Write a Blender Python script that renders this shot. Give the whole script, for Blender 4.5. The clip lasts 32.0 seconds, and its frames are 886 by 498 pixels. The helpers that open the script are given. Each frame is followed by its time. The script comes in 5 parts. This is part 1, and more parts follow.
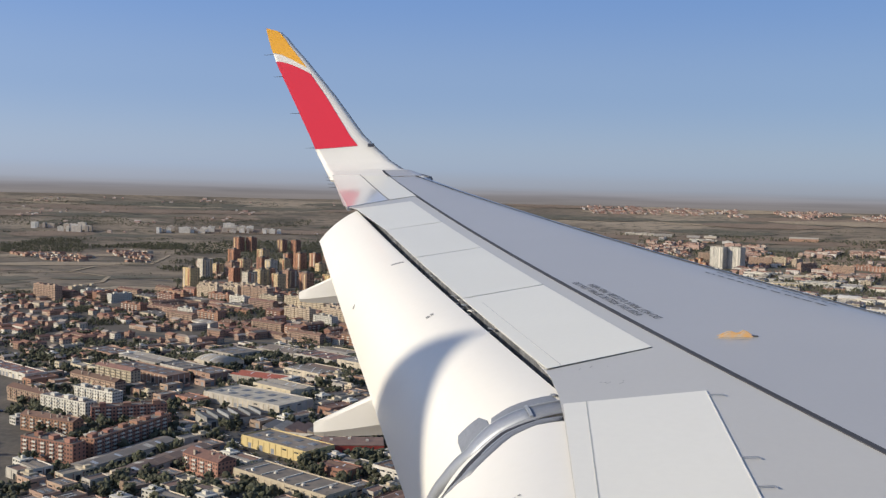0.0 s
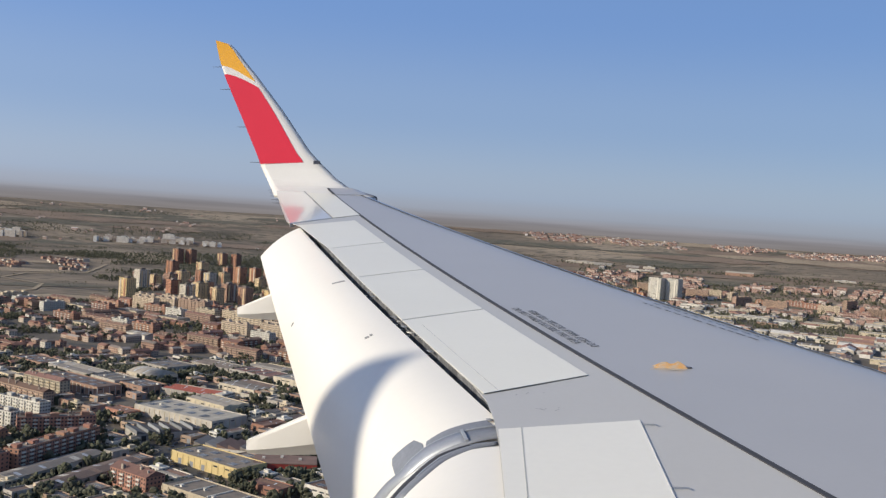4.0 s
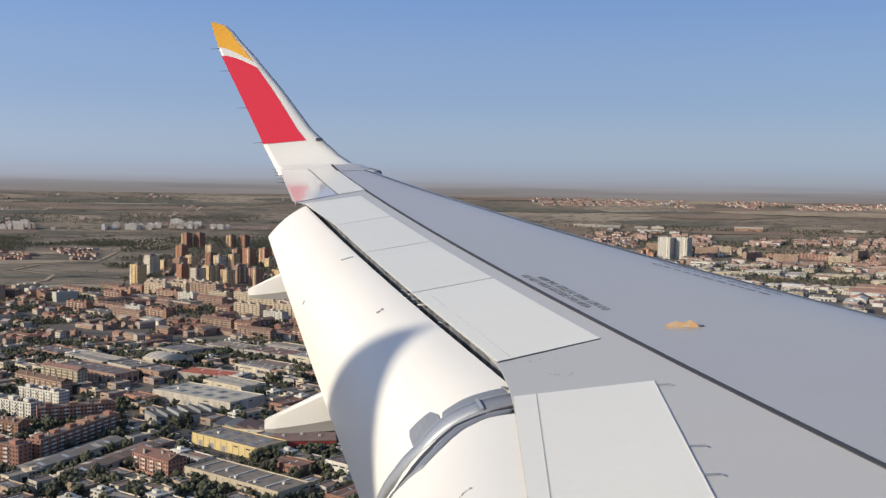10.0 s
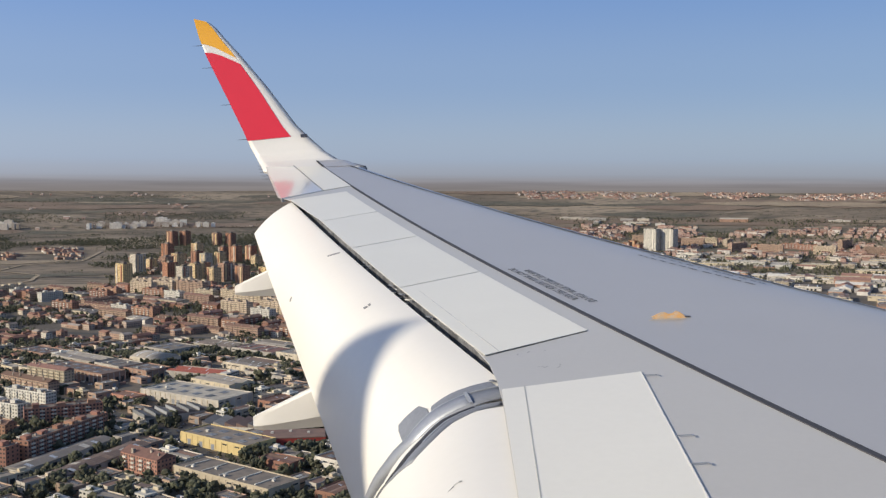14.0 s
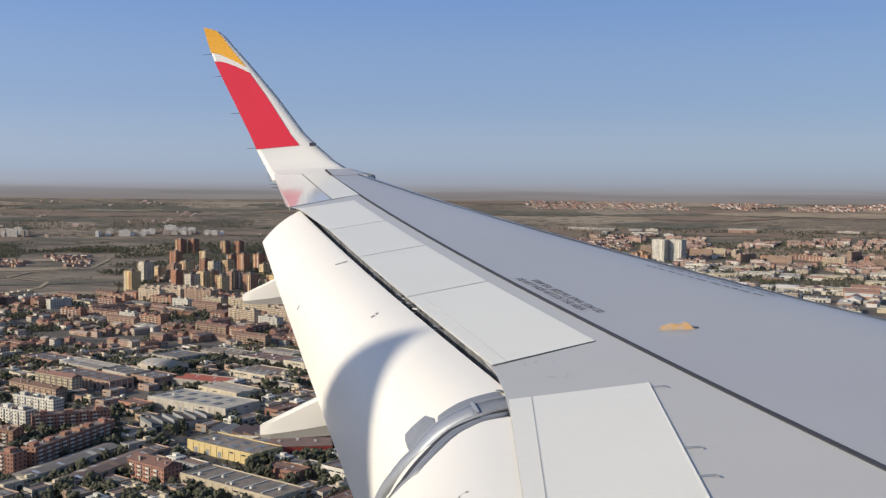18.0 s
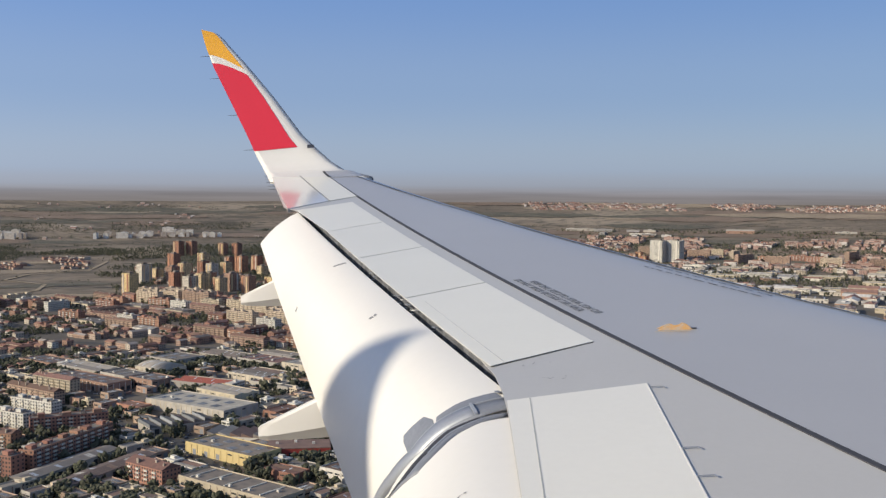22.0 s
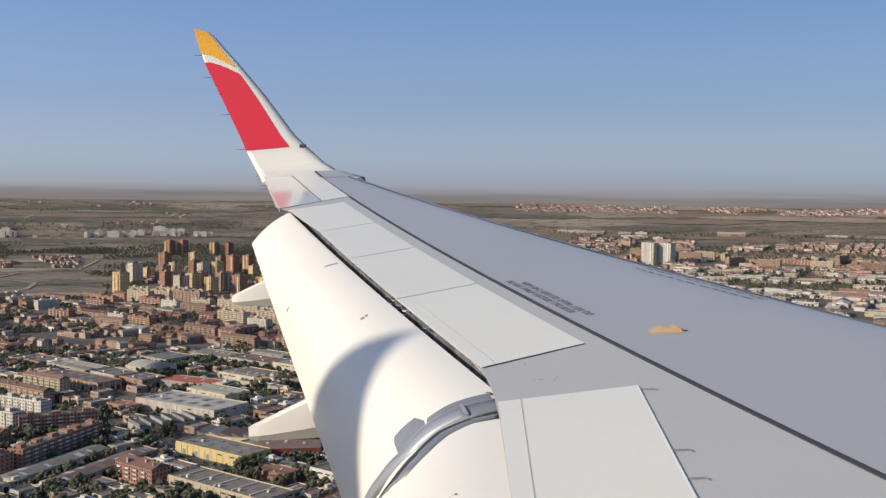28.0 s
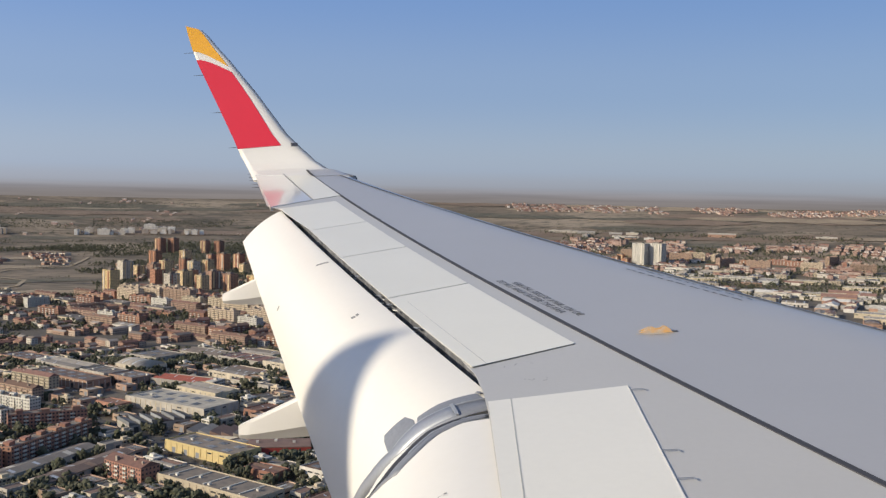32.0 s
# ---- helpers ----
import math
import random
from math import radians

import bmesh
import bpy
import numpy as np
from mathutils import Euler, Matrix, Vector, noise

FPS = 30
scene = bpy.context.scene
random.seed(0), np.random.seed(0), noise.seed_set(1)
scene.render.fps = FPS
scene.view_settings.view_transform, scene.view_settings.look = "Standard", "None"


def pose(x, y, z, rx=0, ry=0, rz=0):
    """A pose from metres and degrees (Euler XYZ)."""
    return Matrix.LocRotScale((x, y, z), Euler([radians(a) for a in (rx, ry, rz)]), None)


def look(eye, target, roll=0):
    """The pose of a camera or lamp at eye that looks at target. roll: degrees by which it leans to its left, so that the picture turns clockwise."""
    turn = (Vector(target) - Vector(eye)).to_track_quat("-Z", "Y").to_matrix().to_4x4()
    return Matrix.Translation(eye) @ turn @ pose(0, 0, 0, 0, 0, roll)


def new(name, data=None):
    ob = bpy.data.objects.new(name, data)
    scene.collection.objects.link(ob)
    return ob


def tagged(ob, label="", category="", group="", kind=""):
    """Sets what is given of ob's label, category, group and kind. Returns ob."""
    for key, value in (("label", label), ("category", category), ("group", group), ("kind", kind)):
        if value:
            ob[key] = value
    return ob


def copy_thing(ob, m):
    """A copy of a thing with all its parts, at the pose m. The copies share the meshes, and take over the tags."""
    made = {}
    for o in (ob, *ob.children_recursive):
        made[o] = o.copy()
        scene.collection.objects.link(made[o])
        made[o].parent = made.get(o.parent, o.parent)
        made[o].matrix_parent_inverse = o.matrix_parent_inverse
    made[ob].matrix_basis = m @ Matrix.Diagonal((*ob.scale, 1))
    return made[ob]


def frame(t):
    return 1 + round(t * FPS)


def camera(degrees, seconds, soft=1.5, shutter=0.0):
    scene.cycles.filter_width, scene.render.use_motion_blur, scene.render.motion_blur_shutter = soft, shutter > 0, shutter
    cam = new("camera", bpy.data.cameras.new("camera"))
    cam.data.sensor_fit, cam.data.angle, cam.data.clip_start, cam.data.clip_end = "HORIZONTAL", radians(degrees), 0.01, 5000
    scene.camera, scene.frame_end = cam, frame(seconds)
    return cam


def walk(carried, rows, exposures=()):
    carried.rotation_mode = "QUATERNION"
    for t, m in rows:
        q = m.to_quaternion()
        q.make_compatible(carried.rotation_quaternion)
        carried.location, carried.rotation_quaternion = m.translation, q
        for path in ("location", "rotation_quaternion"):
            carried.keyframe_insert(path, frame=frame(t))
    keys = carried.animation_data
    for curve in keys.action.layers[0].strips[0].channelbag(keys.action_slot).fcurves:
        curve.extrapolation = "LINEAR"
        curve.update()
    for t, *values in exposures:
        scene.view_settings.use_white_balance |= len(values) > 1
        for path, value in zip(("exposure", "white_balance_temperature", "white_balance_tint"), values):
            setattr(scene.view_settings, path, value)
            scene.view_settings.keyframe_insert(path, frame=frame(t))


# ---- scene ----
# The airliner's own axes: x towards the nose, y outboard along the port wing, z up. It flies nose up and slightly banked.
EYE_HEIGHT = 205.0
AIRLINER = pose(0, 0, EYE_HEIGHT, -1.82, -2.96, 0)

cam = camera(47.55, 32.0, 1.35)
# seconds, place in the airliner's axes, then yaw, pitch and roll in degrees
SEAT = (
    (0, -6.226, 1.652, 1.550, 7.83, -1.16, -1.26),
    (0.5, -6.223, 1.646, 1.560, 6.04, 0.40, -0.51),
    (1, -6.229, 1.652, 1.560, 4.87, 1.28, 2.27),
    (1.5, -6.226, 1.646, 1.560, 4.73, 0.62, 3.26),
    (2, -6.224, 1.641, 1.560, 4.23, -0.41, 2.25),
    (2.5, -6.226, 1.642, 1.557, 3.93, -1.05, 1.77),
    (3, -6.226, 1.642, 1.561, 4.05, -1.18, 1.25),
    (3.5, -6.226, 1.645, 1.558, 4.39, 0.04, 1.34),
    (5.5, -6.219, 1.645, 1.551, 4.99, -0.47, -0.30),
    (6, -6.216, 1.648, 1.552, 5.11, -0.92, -0.69),
    (6.5, -6.220, 1.643, 1.557, 5.23, -1.07, -1.21),
    (7, -6.216, 1.646, 1.555, 5.23, -1.18, -1.61),
    (7.5, -6.218, 1.644, 1.559, 5.18, -1.46, -1.68),
    (8, -6.218, 1.644, 1.557, 5.30, -1.53, -1.79),
    (8.5, -6.218, 1.646, 1.556, 5.31, -1.57, -1.83),
    (9, -6.217, 1.645, 1.557, 5.21, -1.52, -1.91),
    (9.5, -6.218, 1.646, 1.558, 5.05, -1.48, -1.92),
    (10, -6.219, 1.647, 1.557, 5.02, -1.62, -1.88),
    (10.5, -6.215, 1.647, 1.554, 5.04, -1.70, -2.02),
    (11, -6.216, 1.642, 1.546, 4.94, -1.67, -1.88),
    (11.5, -6.217, 1.646, 1.551, 4.83, -1.68, -1.96),
    (12, -6.220, 1.641, 1.553, 4.40, -1.80, -2.18),
    (12.5, -6.216, 1.640, 1.553, 4.19, -2.15, -2.45),
    (13, -6.219, 1.640, 1.556, 4.20, -2.42, -2.55),
    (13.5, -6.217, 1.640, 1.556, 4.20, -2.23, -2.64),
    (14, -6.218, 1.642, 1.555, 4.27, -1.95, -2.64),
    (14.5, -6.216, 1.645, 1.557, 4.31, -1.85, -2.68),
    (15, -6.215, 1.641, 1.553, 4.39, -1.69, -2.57),
    (15.5, -6.216, 1.642, 1.551, 4.30, -1.58, -2.54),
    (17.5, -6.217, 1.645, 1.557, 4.76, -1.55, -2.31),
    (18, -6.217, 1.647, 1.555, 4.70, -1.40, -2.33),
    (18.5, -6.219, 1.646, 1.558, 4.56, -1.22, -2.39),
    (19, -6.214, 1.646, 1.559, 4.51, -1.29, -2.52),
    (19.5, -6.217, 1.645, 1.555, 4.67, -1.23, -2.50),
    (20, -6.216, 1.646, 1.557, 4.76, -1.28, -2.56),
    (20.5, -6.218, 1.647, 1.557, 4.71, -1.19, -2.51),
    (21, -6.216, 1.646, 1.551, 4.68, -1.27, -2.52),
    (21.5, -6.216, 1.647, 1.554, 4.58, -1.39, -2.57),
    (22, -6.217, 1.642, 1.554, 4.58, -1.32, -2.46),
    (22.5, -6.220, 1.646, 1.561, 4.60, -1.34, -2.45),
    (23, -6.218, 1.646, 1.557, 4.59, -1.22, -2.36),
    (23.5, -6.219, 1.645, 1.561, 4.53, -1.26, -2.30),
    (24, -6.219, 1.648, 1.560, 4.53, -1.41, -2.30),
    (24.5, -6.217, 1.646, 1.555, 4.47, -1.41, -2.32),
    (25, -6.220, 1.648, 1.560, 4.39, -1.22, -2.14),
    (25.5, -6.217, 1.648, 1.560, 4.48, -1.14, -2.12),
    (27.5, -6.218, 1.647, 1.558, 4.09, -1.25, -2.13),
    (28, -6.218, 1.647, 1.554, 4.11, -1.29, -2.09),
    (28.5, -6.217, 1.646, 1.553, 4.10, -1.25, -1.96),
    (29, -6.216, 1.642, 1.554, 4.01, -1.21, -1.92),
    (29.5, -6.216, 1.643, 1.555, 3.69, -1.16, -1.91),
    (30, -6.216, 1.644, 1.557, 3.53, -1.22, -1.90),
    (30.5, -6.219, 1.643, 1.556, 3.62, -1.40, -1.79),
    (31, -6.215, 1.641, 1.556, 3.73, -1.41, -1.96),
    (31.5, -6.216, 1.643, 1.556, 3.66, -1.34, -1.81),
    (32, -6.217, 1.642, 1.555, 3.61, -1.34, -1.76),
)
walk(cam, [(t, AIRLINER @ pose(x, y, z, 90 + pitch, 0, yaw) @ pose(0, 0, 0, 0, 0, roll)) for t, x, y, z, yaw, pitch, roll in SEAT],
     exposures=((0, 0.32, 6420, 10), (1, 0.31, 6330, 10), (2, 0.33, 6360, 10), (3.5, 0.33, 6400, 10), (6, 0.35, 6450, 10), (7, 0.37, 6480, 10), (12, 0.34, 6480, 10),
                (15, 0.33, 6500, 10), (20, 0.32, 6450, 10), (23, 0.30, 6470, 10), (24, 0.27, 6470, 10), (25, 0.22, 6500, 10), (28, 0.31, 6600, 10), (32, 0.33, 6620, 10)))

# ---- light ----
SUN_WAY = Vector((-0.849, -0.378, 0.37)).normalized()
world = bpy.data.worlds.new("sky")
scene.world = world
world.use_nodes = True
wn, wl = world.node_tree.nodes, world.node_tree.links
sky = wn.new("ShaderNodeTexSky")
sky.sky_type, sky.sun_disc = "NISHITA", False
sky.sun_elevation, sky.sun_rotation = math.asin(SUN_WAY.z), math.atan2(SUN_WAY.x, SUN_WAY.y)
sky.altitude, sky.air_density, sky.dust_density, sky.ozone_density = 300, 1.0, 1.4, 4.0
# a smooth veil of dry summer haze over the clear sky, palest at the horizon
geo, split = wn.new("ShaderNodeTexCoord"), wn.new("ShaderNodeSeparateXYZ")
wl.new(geo.outputs["Generated"], split.inputs["Vector"])
veil = wn.new("ShaderNodeValToRGB")
veil.color_ramp.interpolation = "EASE"
stops = veil.color_ramp.elements
stops[0].position, stops[0].color = 0.0, (2.72, 2.86, 3.40, 1)
stops[1].position, stops[1].color = 1.0, (1.15, 1.55, 2.55, 1)
for at, tone in ((0.006, (2.90, 3.22, 4.10, 1)), (0.022, (2.82, 3.48, 4.85, 1)), (0.10, (2.02, 2.84, 4.72, 1)), (0.20, (1.38, 2.38, 4.85, 1)), (0.34, (1.15, 1.90, 3.60, 1))):
    stops.new(at).color = tone
wl.new(split.outputs["Z"], veil.inputs["Fac"])
# the haze is brighter towards the sun and round it
toward = wn.new("ShaderNodeVectorMath")
toward.operation = "DOT_PRODUCT"
toward.inputs[1].default_value = SUN_WAY
wl.new(geo.outputs["Generated"], toward.inputs[0])
lean = wn.new("ShaderNodeMapRange")
lean.inputs["From Min"].default_value, lean.inputs["To Min"].default_value, lean.inputs["To Max"].default_value = -1.0, 0.84, 1.36
wl.new(toward.outputs["Value"], lean.inputs["Value"])
leant = wn.new("ShaderNodeVectorMath")
leant.operation = "SCALE"
wl.new(veil.outputs["Color"], leant.inputs[0])
wl.new(lean.outputs["Result"], leant.inputs["Scale"])
near_sun = wn.new("ShaderNodeMath")
near_sun.operation, near_sun.use_clamp, near_sun.inputs[1].default_value = "MAXIMUM", True, 0.0
wl.new(toward.outputs["Value"], near_sun.inputs[0])
lobe = wn.new("ShaderNodeMath")
lobe.operation, lobe.inputs[1].default_value = "POWER", 5.0
wl.new(near_sun.outputs["Value"], lobe.inputs[0])
aureole = wn.new("ShaderNodeVectorMath")
aureole.operation, aureole.inputs[0].default_value = "SCALE", (4.6, 4.2, 3.9)
wl.new(lobe.outputs["Value"], aureole.inputs["Scale"])
haze = wn.new("ShaderNodeVectorMath")
wl.new(leant.outputs["Vector"], haze.inputs[0])
wl.new(aureole.outputs["Vector"], haze.inputs[1])
blend = wn.new("ShaderNodeMix")
blend.data_type, blend.inputs[0].default_value = "RGBA", 0.72
wl.new(sky.outputs["Color"], blend.inputs[6])
wl.new(haze.outputs["Vector"], blend.inputs[7])
wn["Background"].inputs["Strength"].default_value = 0.10
wl.new(blend.outputs[2], wn["Background"].inputs["Color"])

sun_data = bpy.data.lights.new("sun", "SUN")
sun_data.energy, sun_data.angle, sun_data.color = 3.7, radians(0.55), (1.0, 0.885, 0.69)
sun = new("sun", sun_data)
sun.matrix_world = look(Vector((0, 0, 600)) + SUN_WAY * 50, Vector((0, 0, 600)))


# ---- materials ----
def material(name, color, rough=0.6, metal=0.0, second=None, grain=1.0, amount=0.5, bump=0.0, fine=None, spread=0.0, islands=False, coat=0.0, coords="Object", speck=0.07):
    """Paint, stone or soil: two colours mixed by noise of the size grain (metres), finer specks, a bump, and a spread of tone from piece to piece."""
    m = bpy.data.materials.new(name)
    m.use_nodes = True
    n, l = m.node_tree.nodes, m.node_tree.links
    b = n["Principled BSDF"]
    b.inputs["Roughness"].default_value, b.inputs["Metallic"].default_value = rough, metal
    if coat:
        b.inputs["Coat Weight"].default_value, b.inputs["Coat Roughness"].default_value = coat, 0.08
    tc = n.new("ShaderNodeTexCoord")
    noise_a = n.new("ShaderNodeTexNoise")
    noise_a.inputs["Scale"].default_value, noise_a.inputs["Detail"].default_value = 1.0 / grain, 6
    l.new(tc.outputs[coords], noise_a.inputs["Vector"])
    ramp = n.new("ShaderNodeMapRange")
    ramp.inputs["From Min"].default_value, ramp.inputs["From Max"].default_value = 0.35, 0.65
    ramp.inputs["To Max"].default_value = amount
    l.new(noise_a.outputs["Fac"], ramp.inputs["Value"])
    mix = n.new("ShaderNodeMix")
    mix.data_type = "RGBA"
    second = second or tuple(c * 0.8 for c in color)
    mix.inputs[6].default_value, mix.inputs[7].default_value = (*color, 1), (*second, 1)
    l.new(ramp.outputs["Result"], mix.inputs[0])
    out = mix.outputs[2]
    noise_b = n.new("ShaderNodeTexNoise")
    noise_b.inputs["Scale"].default_value, noise_b.inputs["Detail"].default_value = 1.0 / (fine or grain * 0.08), 3
    l.new(tc.outputs[coords], noise_b.inputs["Vector"])
    hsv = n.new("ShaderNodeHueSaturation")
    vary = n.new("ShaderNodeMapRange")
    vary.inputs["From Min"].default_value, vary.inputs["From Max"].default_value = 0.3, 0.7
    vary.inputs["To Min"].default_value, vary.inputs["To Max"].default_value = 1 - speck, 1 + speck
    l.new(noise_b.outputs["Fac"], vary.inputs["Value"])
    value = vary.outputs["Result"]
    if spread:
        info = n.new("ShaderNodeNewGeometry" if islands else "ShaderNodeObjectInfo")
        tone = n.new("ShaderNodeMapRange")
        tone.inputs["To Min"].default_value, tone.inputs["To Max"].default_value = 1 - spread, 1 + spread
        l.new(info.outputs["Random Per Island" if islands else "Random"], tone.inputs["Value"])
        times = n.new("ShaderNodeMath")
        times.operation = "MULTIPLY"
        l.new(tone.outputs["Result"], times.inputs[0])
        l.new(value, times.inputs[1])
        value = times.outputs["Value"]
        hue = n.new("ShaderNodeMapRange")
        hue.inputs["To Min"].default_value, hue.inputs["To Max"].default_value = 0.5 - spread * 0.04, 0.5 + spread * 0.05
        wrap = n.new("ShaderNodeMath")
        wrap.operation = "FRACT"
        seven = n.new("ShaderNodeMath")
        seven.operation, seven.inputs[1].default_value = "MULTIPLY", 7.31
        l.new(info.outputs["Random Per Island" if islands else "Random"], seven.inputs[0])
        l.new(seven.outputs["Value"], wrap.inputs[0])
        l.new(wrap.outputs["Value"], hue.inputs["Value"])
        l.new(hue.outputs["Result"], hsv.inputs["Hue"])
    l.new(value, hsv.inputs["Value"])
    l.new(out, hsv.inputs["Color"])
    l.new(hsv.outputs["Color"], b.inputs["Base Color"])
    if bump:
        bm_ = n.new("ShaderNodeBump")
        bm_.inputs["Strength"].default_value, bm_.inputs["Distance"].default_value = 0.4, bump
        l.new(noise_b.outputs["Fac"], bm_.inputs["Height"])
        l.new(bm_.outputs["Normal"], b.inputs["Normal"])
    return m


def palette(name, stops, rough=0.85, islands=True, grain=6.0):
    """Walls or roofs of many colours: one of the stops by chance for each piece, mottled."""
    m = bpy.data.materials.new(name)
    m.use_nodes = True
    n, l = m.node_tree.nodes, m.node_tree.links
    b = n["Principled BSDF"]
    b.inputs["Roughness"].default_value = rough
    info = n.new("ShaderNodeNewGeometry" if islands else "ShaderNodeObjectInfo")
    ramp = n.new("ShaderNodeValToRGB")
    ramp.color_ramp.interpolation = "CONSTANT"
    el = ramp.color_ramp.elements
    el[0].position, el[0].color = 0.0, (*stops[0], 1)
    el[1].position, el[1].color = 1.0 / len(stops), (*stops[1], 1)
    for i, c in enumerate(stops[2:], 2):
        e = el.new(i / len(stops))
        e.color = (*c, 1)
    l.new(info.outputs["Random Per Island" if islands else "Random"], ramp.inputs["Fac"])
    tc = n.new("ShaderNodeTexCoord")
    nz = n.new("ShaderNodeTexNoise")
    nz.inputs["Scale"].default_value, nz.inputs["Detail"].default_value = 1.0 / grain, 6
    l.new(tc.outputs["Object"], nz.inputs["Vector"])
    tone = n.new("ShaderNodeMapRange")
    tone.inputs["From Min"].default_value, tone.inputs["From Max"].default_value = 0.3, 0.7
    tone.inputs["To Min"].default_value, tone.inputs["To Max"].default_value = 0.8, 1.15
    l.new(nz.outputs["Fac"], tone.inputs["Value"])
    hsv = n.new("ShaderNodeHueSaturation")
    l.new(tone.outputs["Result"], hsv.inputs["Value"])
    l.new(ramp.outputs["Color"], hsv.inputs["Color"])
    l.new(hsv.outputs["Color"], b.inputs["Base Color"])
    return m


WHITE_PAINT = material("white_paint", (0.745, 0.725, 0.68), 0.5, second=(0.72, 0.70, 0.655), grain=0.9, amount=0.5, fine=0.05, coat=0.06, speck=0.008)
WING_GREY = material("wing_grey_paint", (0.428, 0.421, 0.420), 0.36, second=(0.400, 0.394, 0.394), grain=1.4, amount=0.6, fine=0.03, coat=0.2, speck=0.008)
REAR_GREY = material("rear_panel_paint", (0.535, 0.518, 0.484), 0.38, second=(0.505, 0.489, 0.458), grain=1.2, amount=0.6, fine=0.03, coat=0.15, speck=0.012)
SPOILER_GREY = material("spoiler_paint", (0.845, 0.818, 0.715), 0.38, second=(0.81, 0.783, 0.685), grain=0.8, amount=0.6, fine=0.03, spread=0.02, coat=0.2, speck=0.008)
PANEL_WHITE = material("panel_white_paint", (0.87, 0.838, 0.74), 0.38, second=(0.835, 0.803, 0.71), grain=1.1, amount=0.6, fine=0.04, coat=0.2, speck=0.01)
AILERON_PAINT = material("glossy_white_aileron", (0.76, 0.74, 0.70), 0.30, second=(0.74, 0.72, 0.68), grain=0.8, coat=1.0, speck=0.006)
SEAL = material("black_rubber_seal", (0.03, 0.03, 0.034), 0.6, grain=0.3)
SLAT_METAL = material("brushed_slat_metal", (0.60, 0.62, 0.66), 0.34, 0.7, second=(0.55, 0.57, 0.61), grain=0.6, amount=0.6, fine=0.03)
SPAR_SEAL = material("dark_grey_seal", (0.055, 0.055, 0.062), 0.7, grain=0.3)
# slot walls: uneven grey, mixed from a mid and a dark tone
CAVITY = material("slot_mottled_grey", (0.17, 0.175, 0.19), 0.9, second=(0.06, 0.063, 0.07), grain=0.12, amount=1.0, fine=0.02, speck=0.25)
ALLOY = material("bare_alloy", (0.36, 0.38, 0.42), 0.45, 0.35, second=(0.31, 0.33, 0.365), grain=0.12, amount=0.7, fine=0.02)
DULL_ALLOY = material("dull_alloy", (0.235, 0.25, 0.285), 0.55, 0.25, second=(0.20, 0.215, 0.245), grain=0.12, amount=0.7, fine=0.02)
DARK_ALLOY = material("worn_dark_alloy", (0.16, 0.16, 0.17), 0.5, 0.5, grain=0.1, amount=0.8)
RED = material("red_livery", (0.72, 0.025, 0.045), 0.3, second=(0.70, 0.022, 0.042), grain=0.5, coat=0.4, speck=0.01)
YELLOW = material("yellow_livery", (0.85, 0.42, 0.03), 0.3, second=(0.83, 0.40, 0.03), grain=0.4, coat=0.4, speck=0.01)
MARK_YELLOW = material("yellow_marking", (0.74, 0.43, 0.16), 0.5, second=(0.60, 0.50, 0.40), grain=0.035, amount=0.9)
FADED_YELLOW = material("faded_marking", (0.56, 0.47, 0.36), 0.55, second=(0.47, 0.43, 0.38), grain=0.03, amount=0.9)
STENCIL = material("stencil_ink", (0.085, 0.09, 0.10), 0.6, grain=0.05)
DIRT = material("grease_streak", (0.26, 0.26, 0.26), 0.7, grain=0.05)

BRICK = material("orange_brick", (0.36, 0.19, 0.13), 0.9, second=(0.28, 0.145, 0.10), grain=5, amount=0.8, spread=0.22)
WEATHERED_BRICK = material("weathered_brick", (0.40, 0.28, 0.21), 0.9, second=(0.34, 0.23, 0.17), grain=8, amount=0.8, spread=0.2)
FAINT = material("faint_seam", (0.50, 0.49, 0.46), 0.6, grain=0.3)
BEIGE = material("beige_render", (0.54, 0.44, 0.325), 0.85, second=(0.46, 0.37, 0.27), grain=6, amount=0.8, spread=0.2)
CREAM = material("cream_render", (0.52, 0.44, 0.32), 0.85, second=(0.44, 0.37, 0.27), grain=6, amount=0.8, spread=0.16)
PALE = material("pale_render", (0.60, 0.57, 0.50), 0.8, second=(0.50, 0.47, 0.41), grain=6, amount=0.7, spread=0.15)
TOWER_WALL = palette("tower_walls", ((0.66, 0.49, 0.25), (0.40, 0.19, 0.115), (0.60, 0.45, 0.26), (0.31, 0.165, 0.11), (0.56, 0.50, 0.41), (0.46, 0.23, 0.13), (0.62, 0.47, 0.28), (0.36, 0.22, 0.155)), islands=False)
TILE = material("clay_roof_tile", (0.215, 0.122, 0.092), 0.95, second=(0.15, 0.092, 0.074), grain=2.5, amount=0.9, spread=0.3, bump=0.05, fine=0.3)
FLAT_ROOF = material("gravel_roof", (0.22, 0.18, 0.15), 0.95, second=(0.145, 0.128, 0.112), grain=7, amount=0.9, spread=0.3)
SHED_ROOF = palette("shed_roofs", ((0.19, 0.165, 0.14), (0.26, 0.225, 0.185), (0.145, 0.13, 0.115), (0.33, 0.295, 0.25), (0.21, 0.135, 0.105), (0.215, 0.195, 0.175), (0.165, 0.12, 0.10)), islands=False, grain=9)
SHED_WALL = palette("shed_walls", ((0.54, 0.47, 0.36), (0.32, 0.20, 0.145), (0.60, 0.56, 0.49), (0.36, 0.33, 0.29), (0.56, 0.48, 0.34), (0.46, 0.42, 0.36)), islands=False)
PALE_ROOF = material("pale_sheet_roof", (0.42, 0.38, 0.32), 0.85, second=(0.29, 0.26, 0.22), grain=7, amount=0.9, spread=0.2)
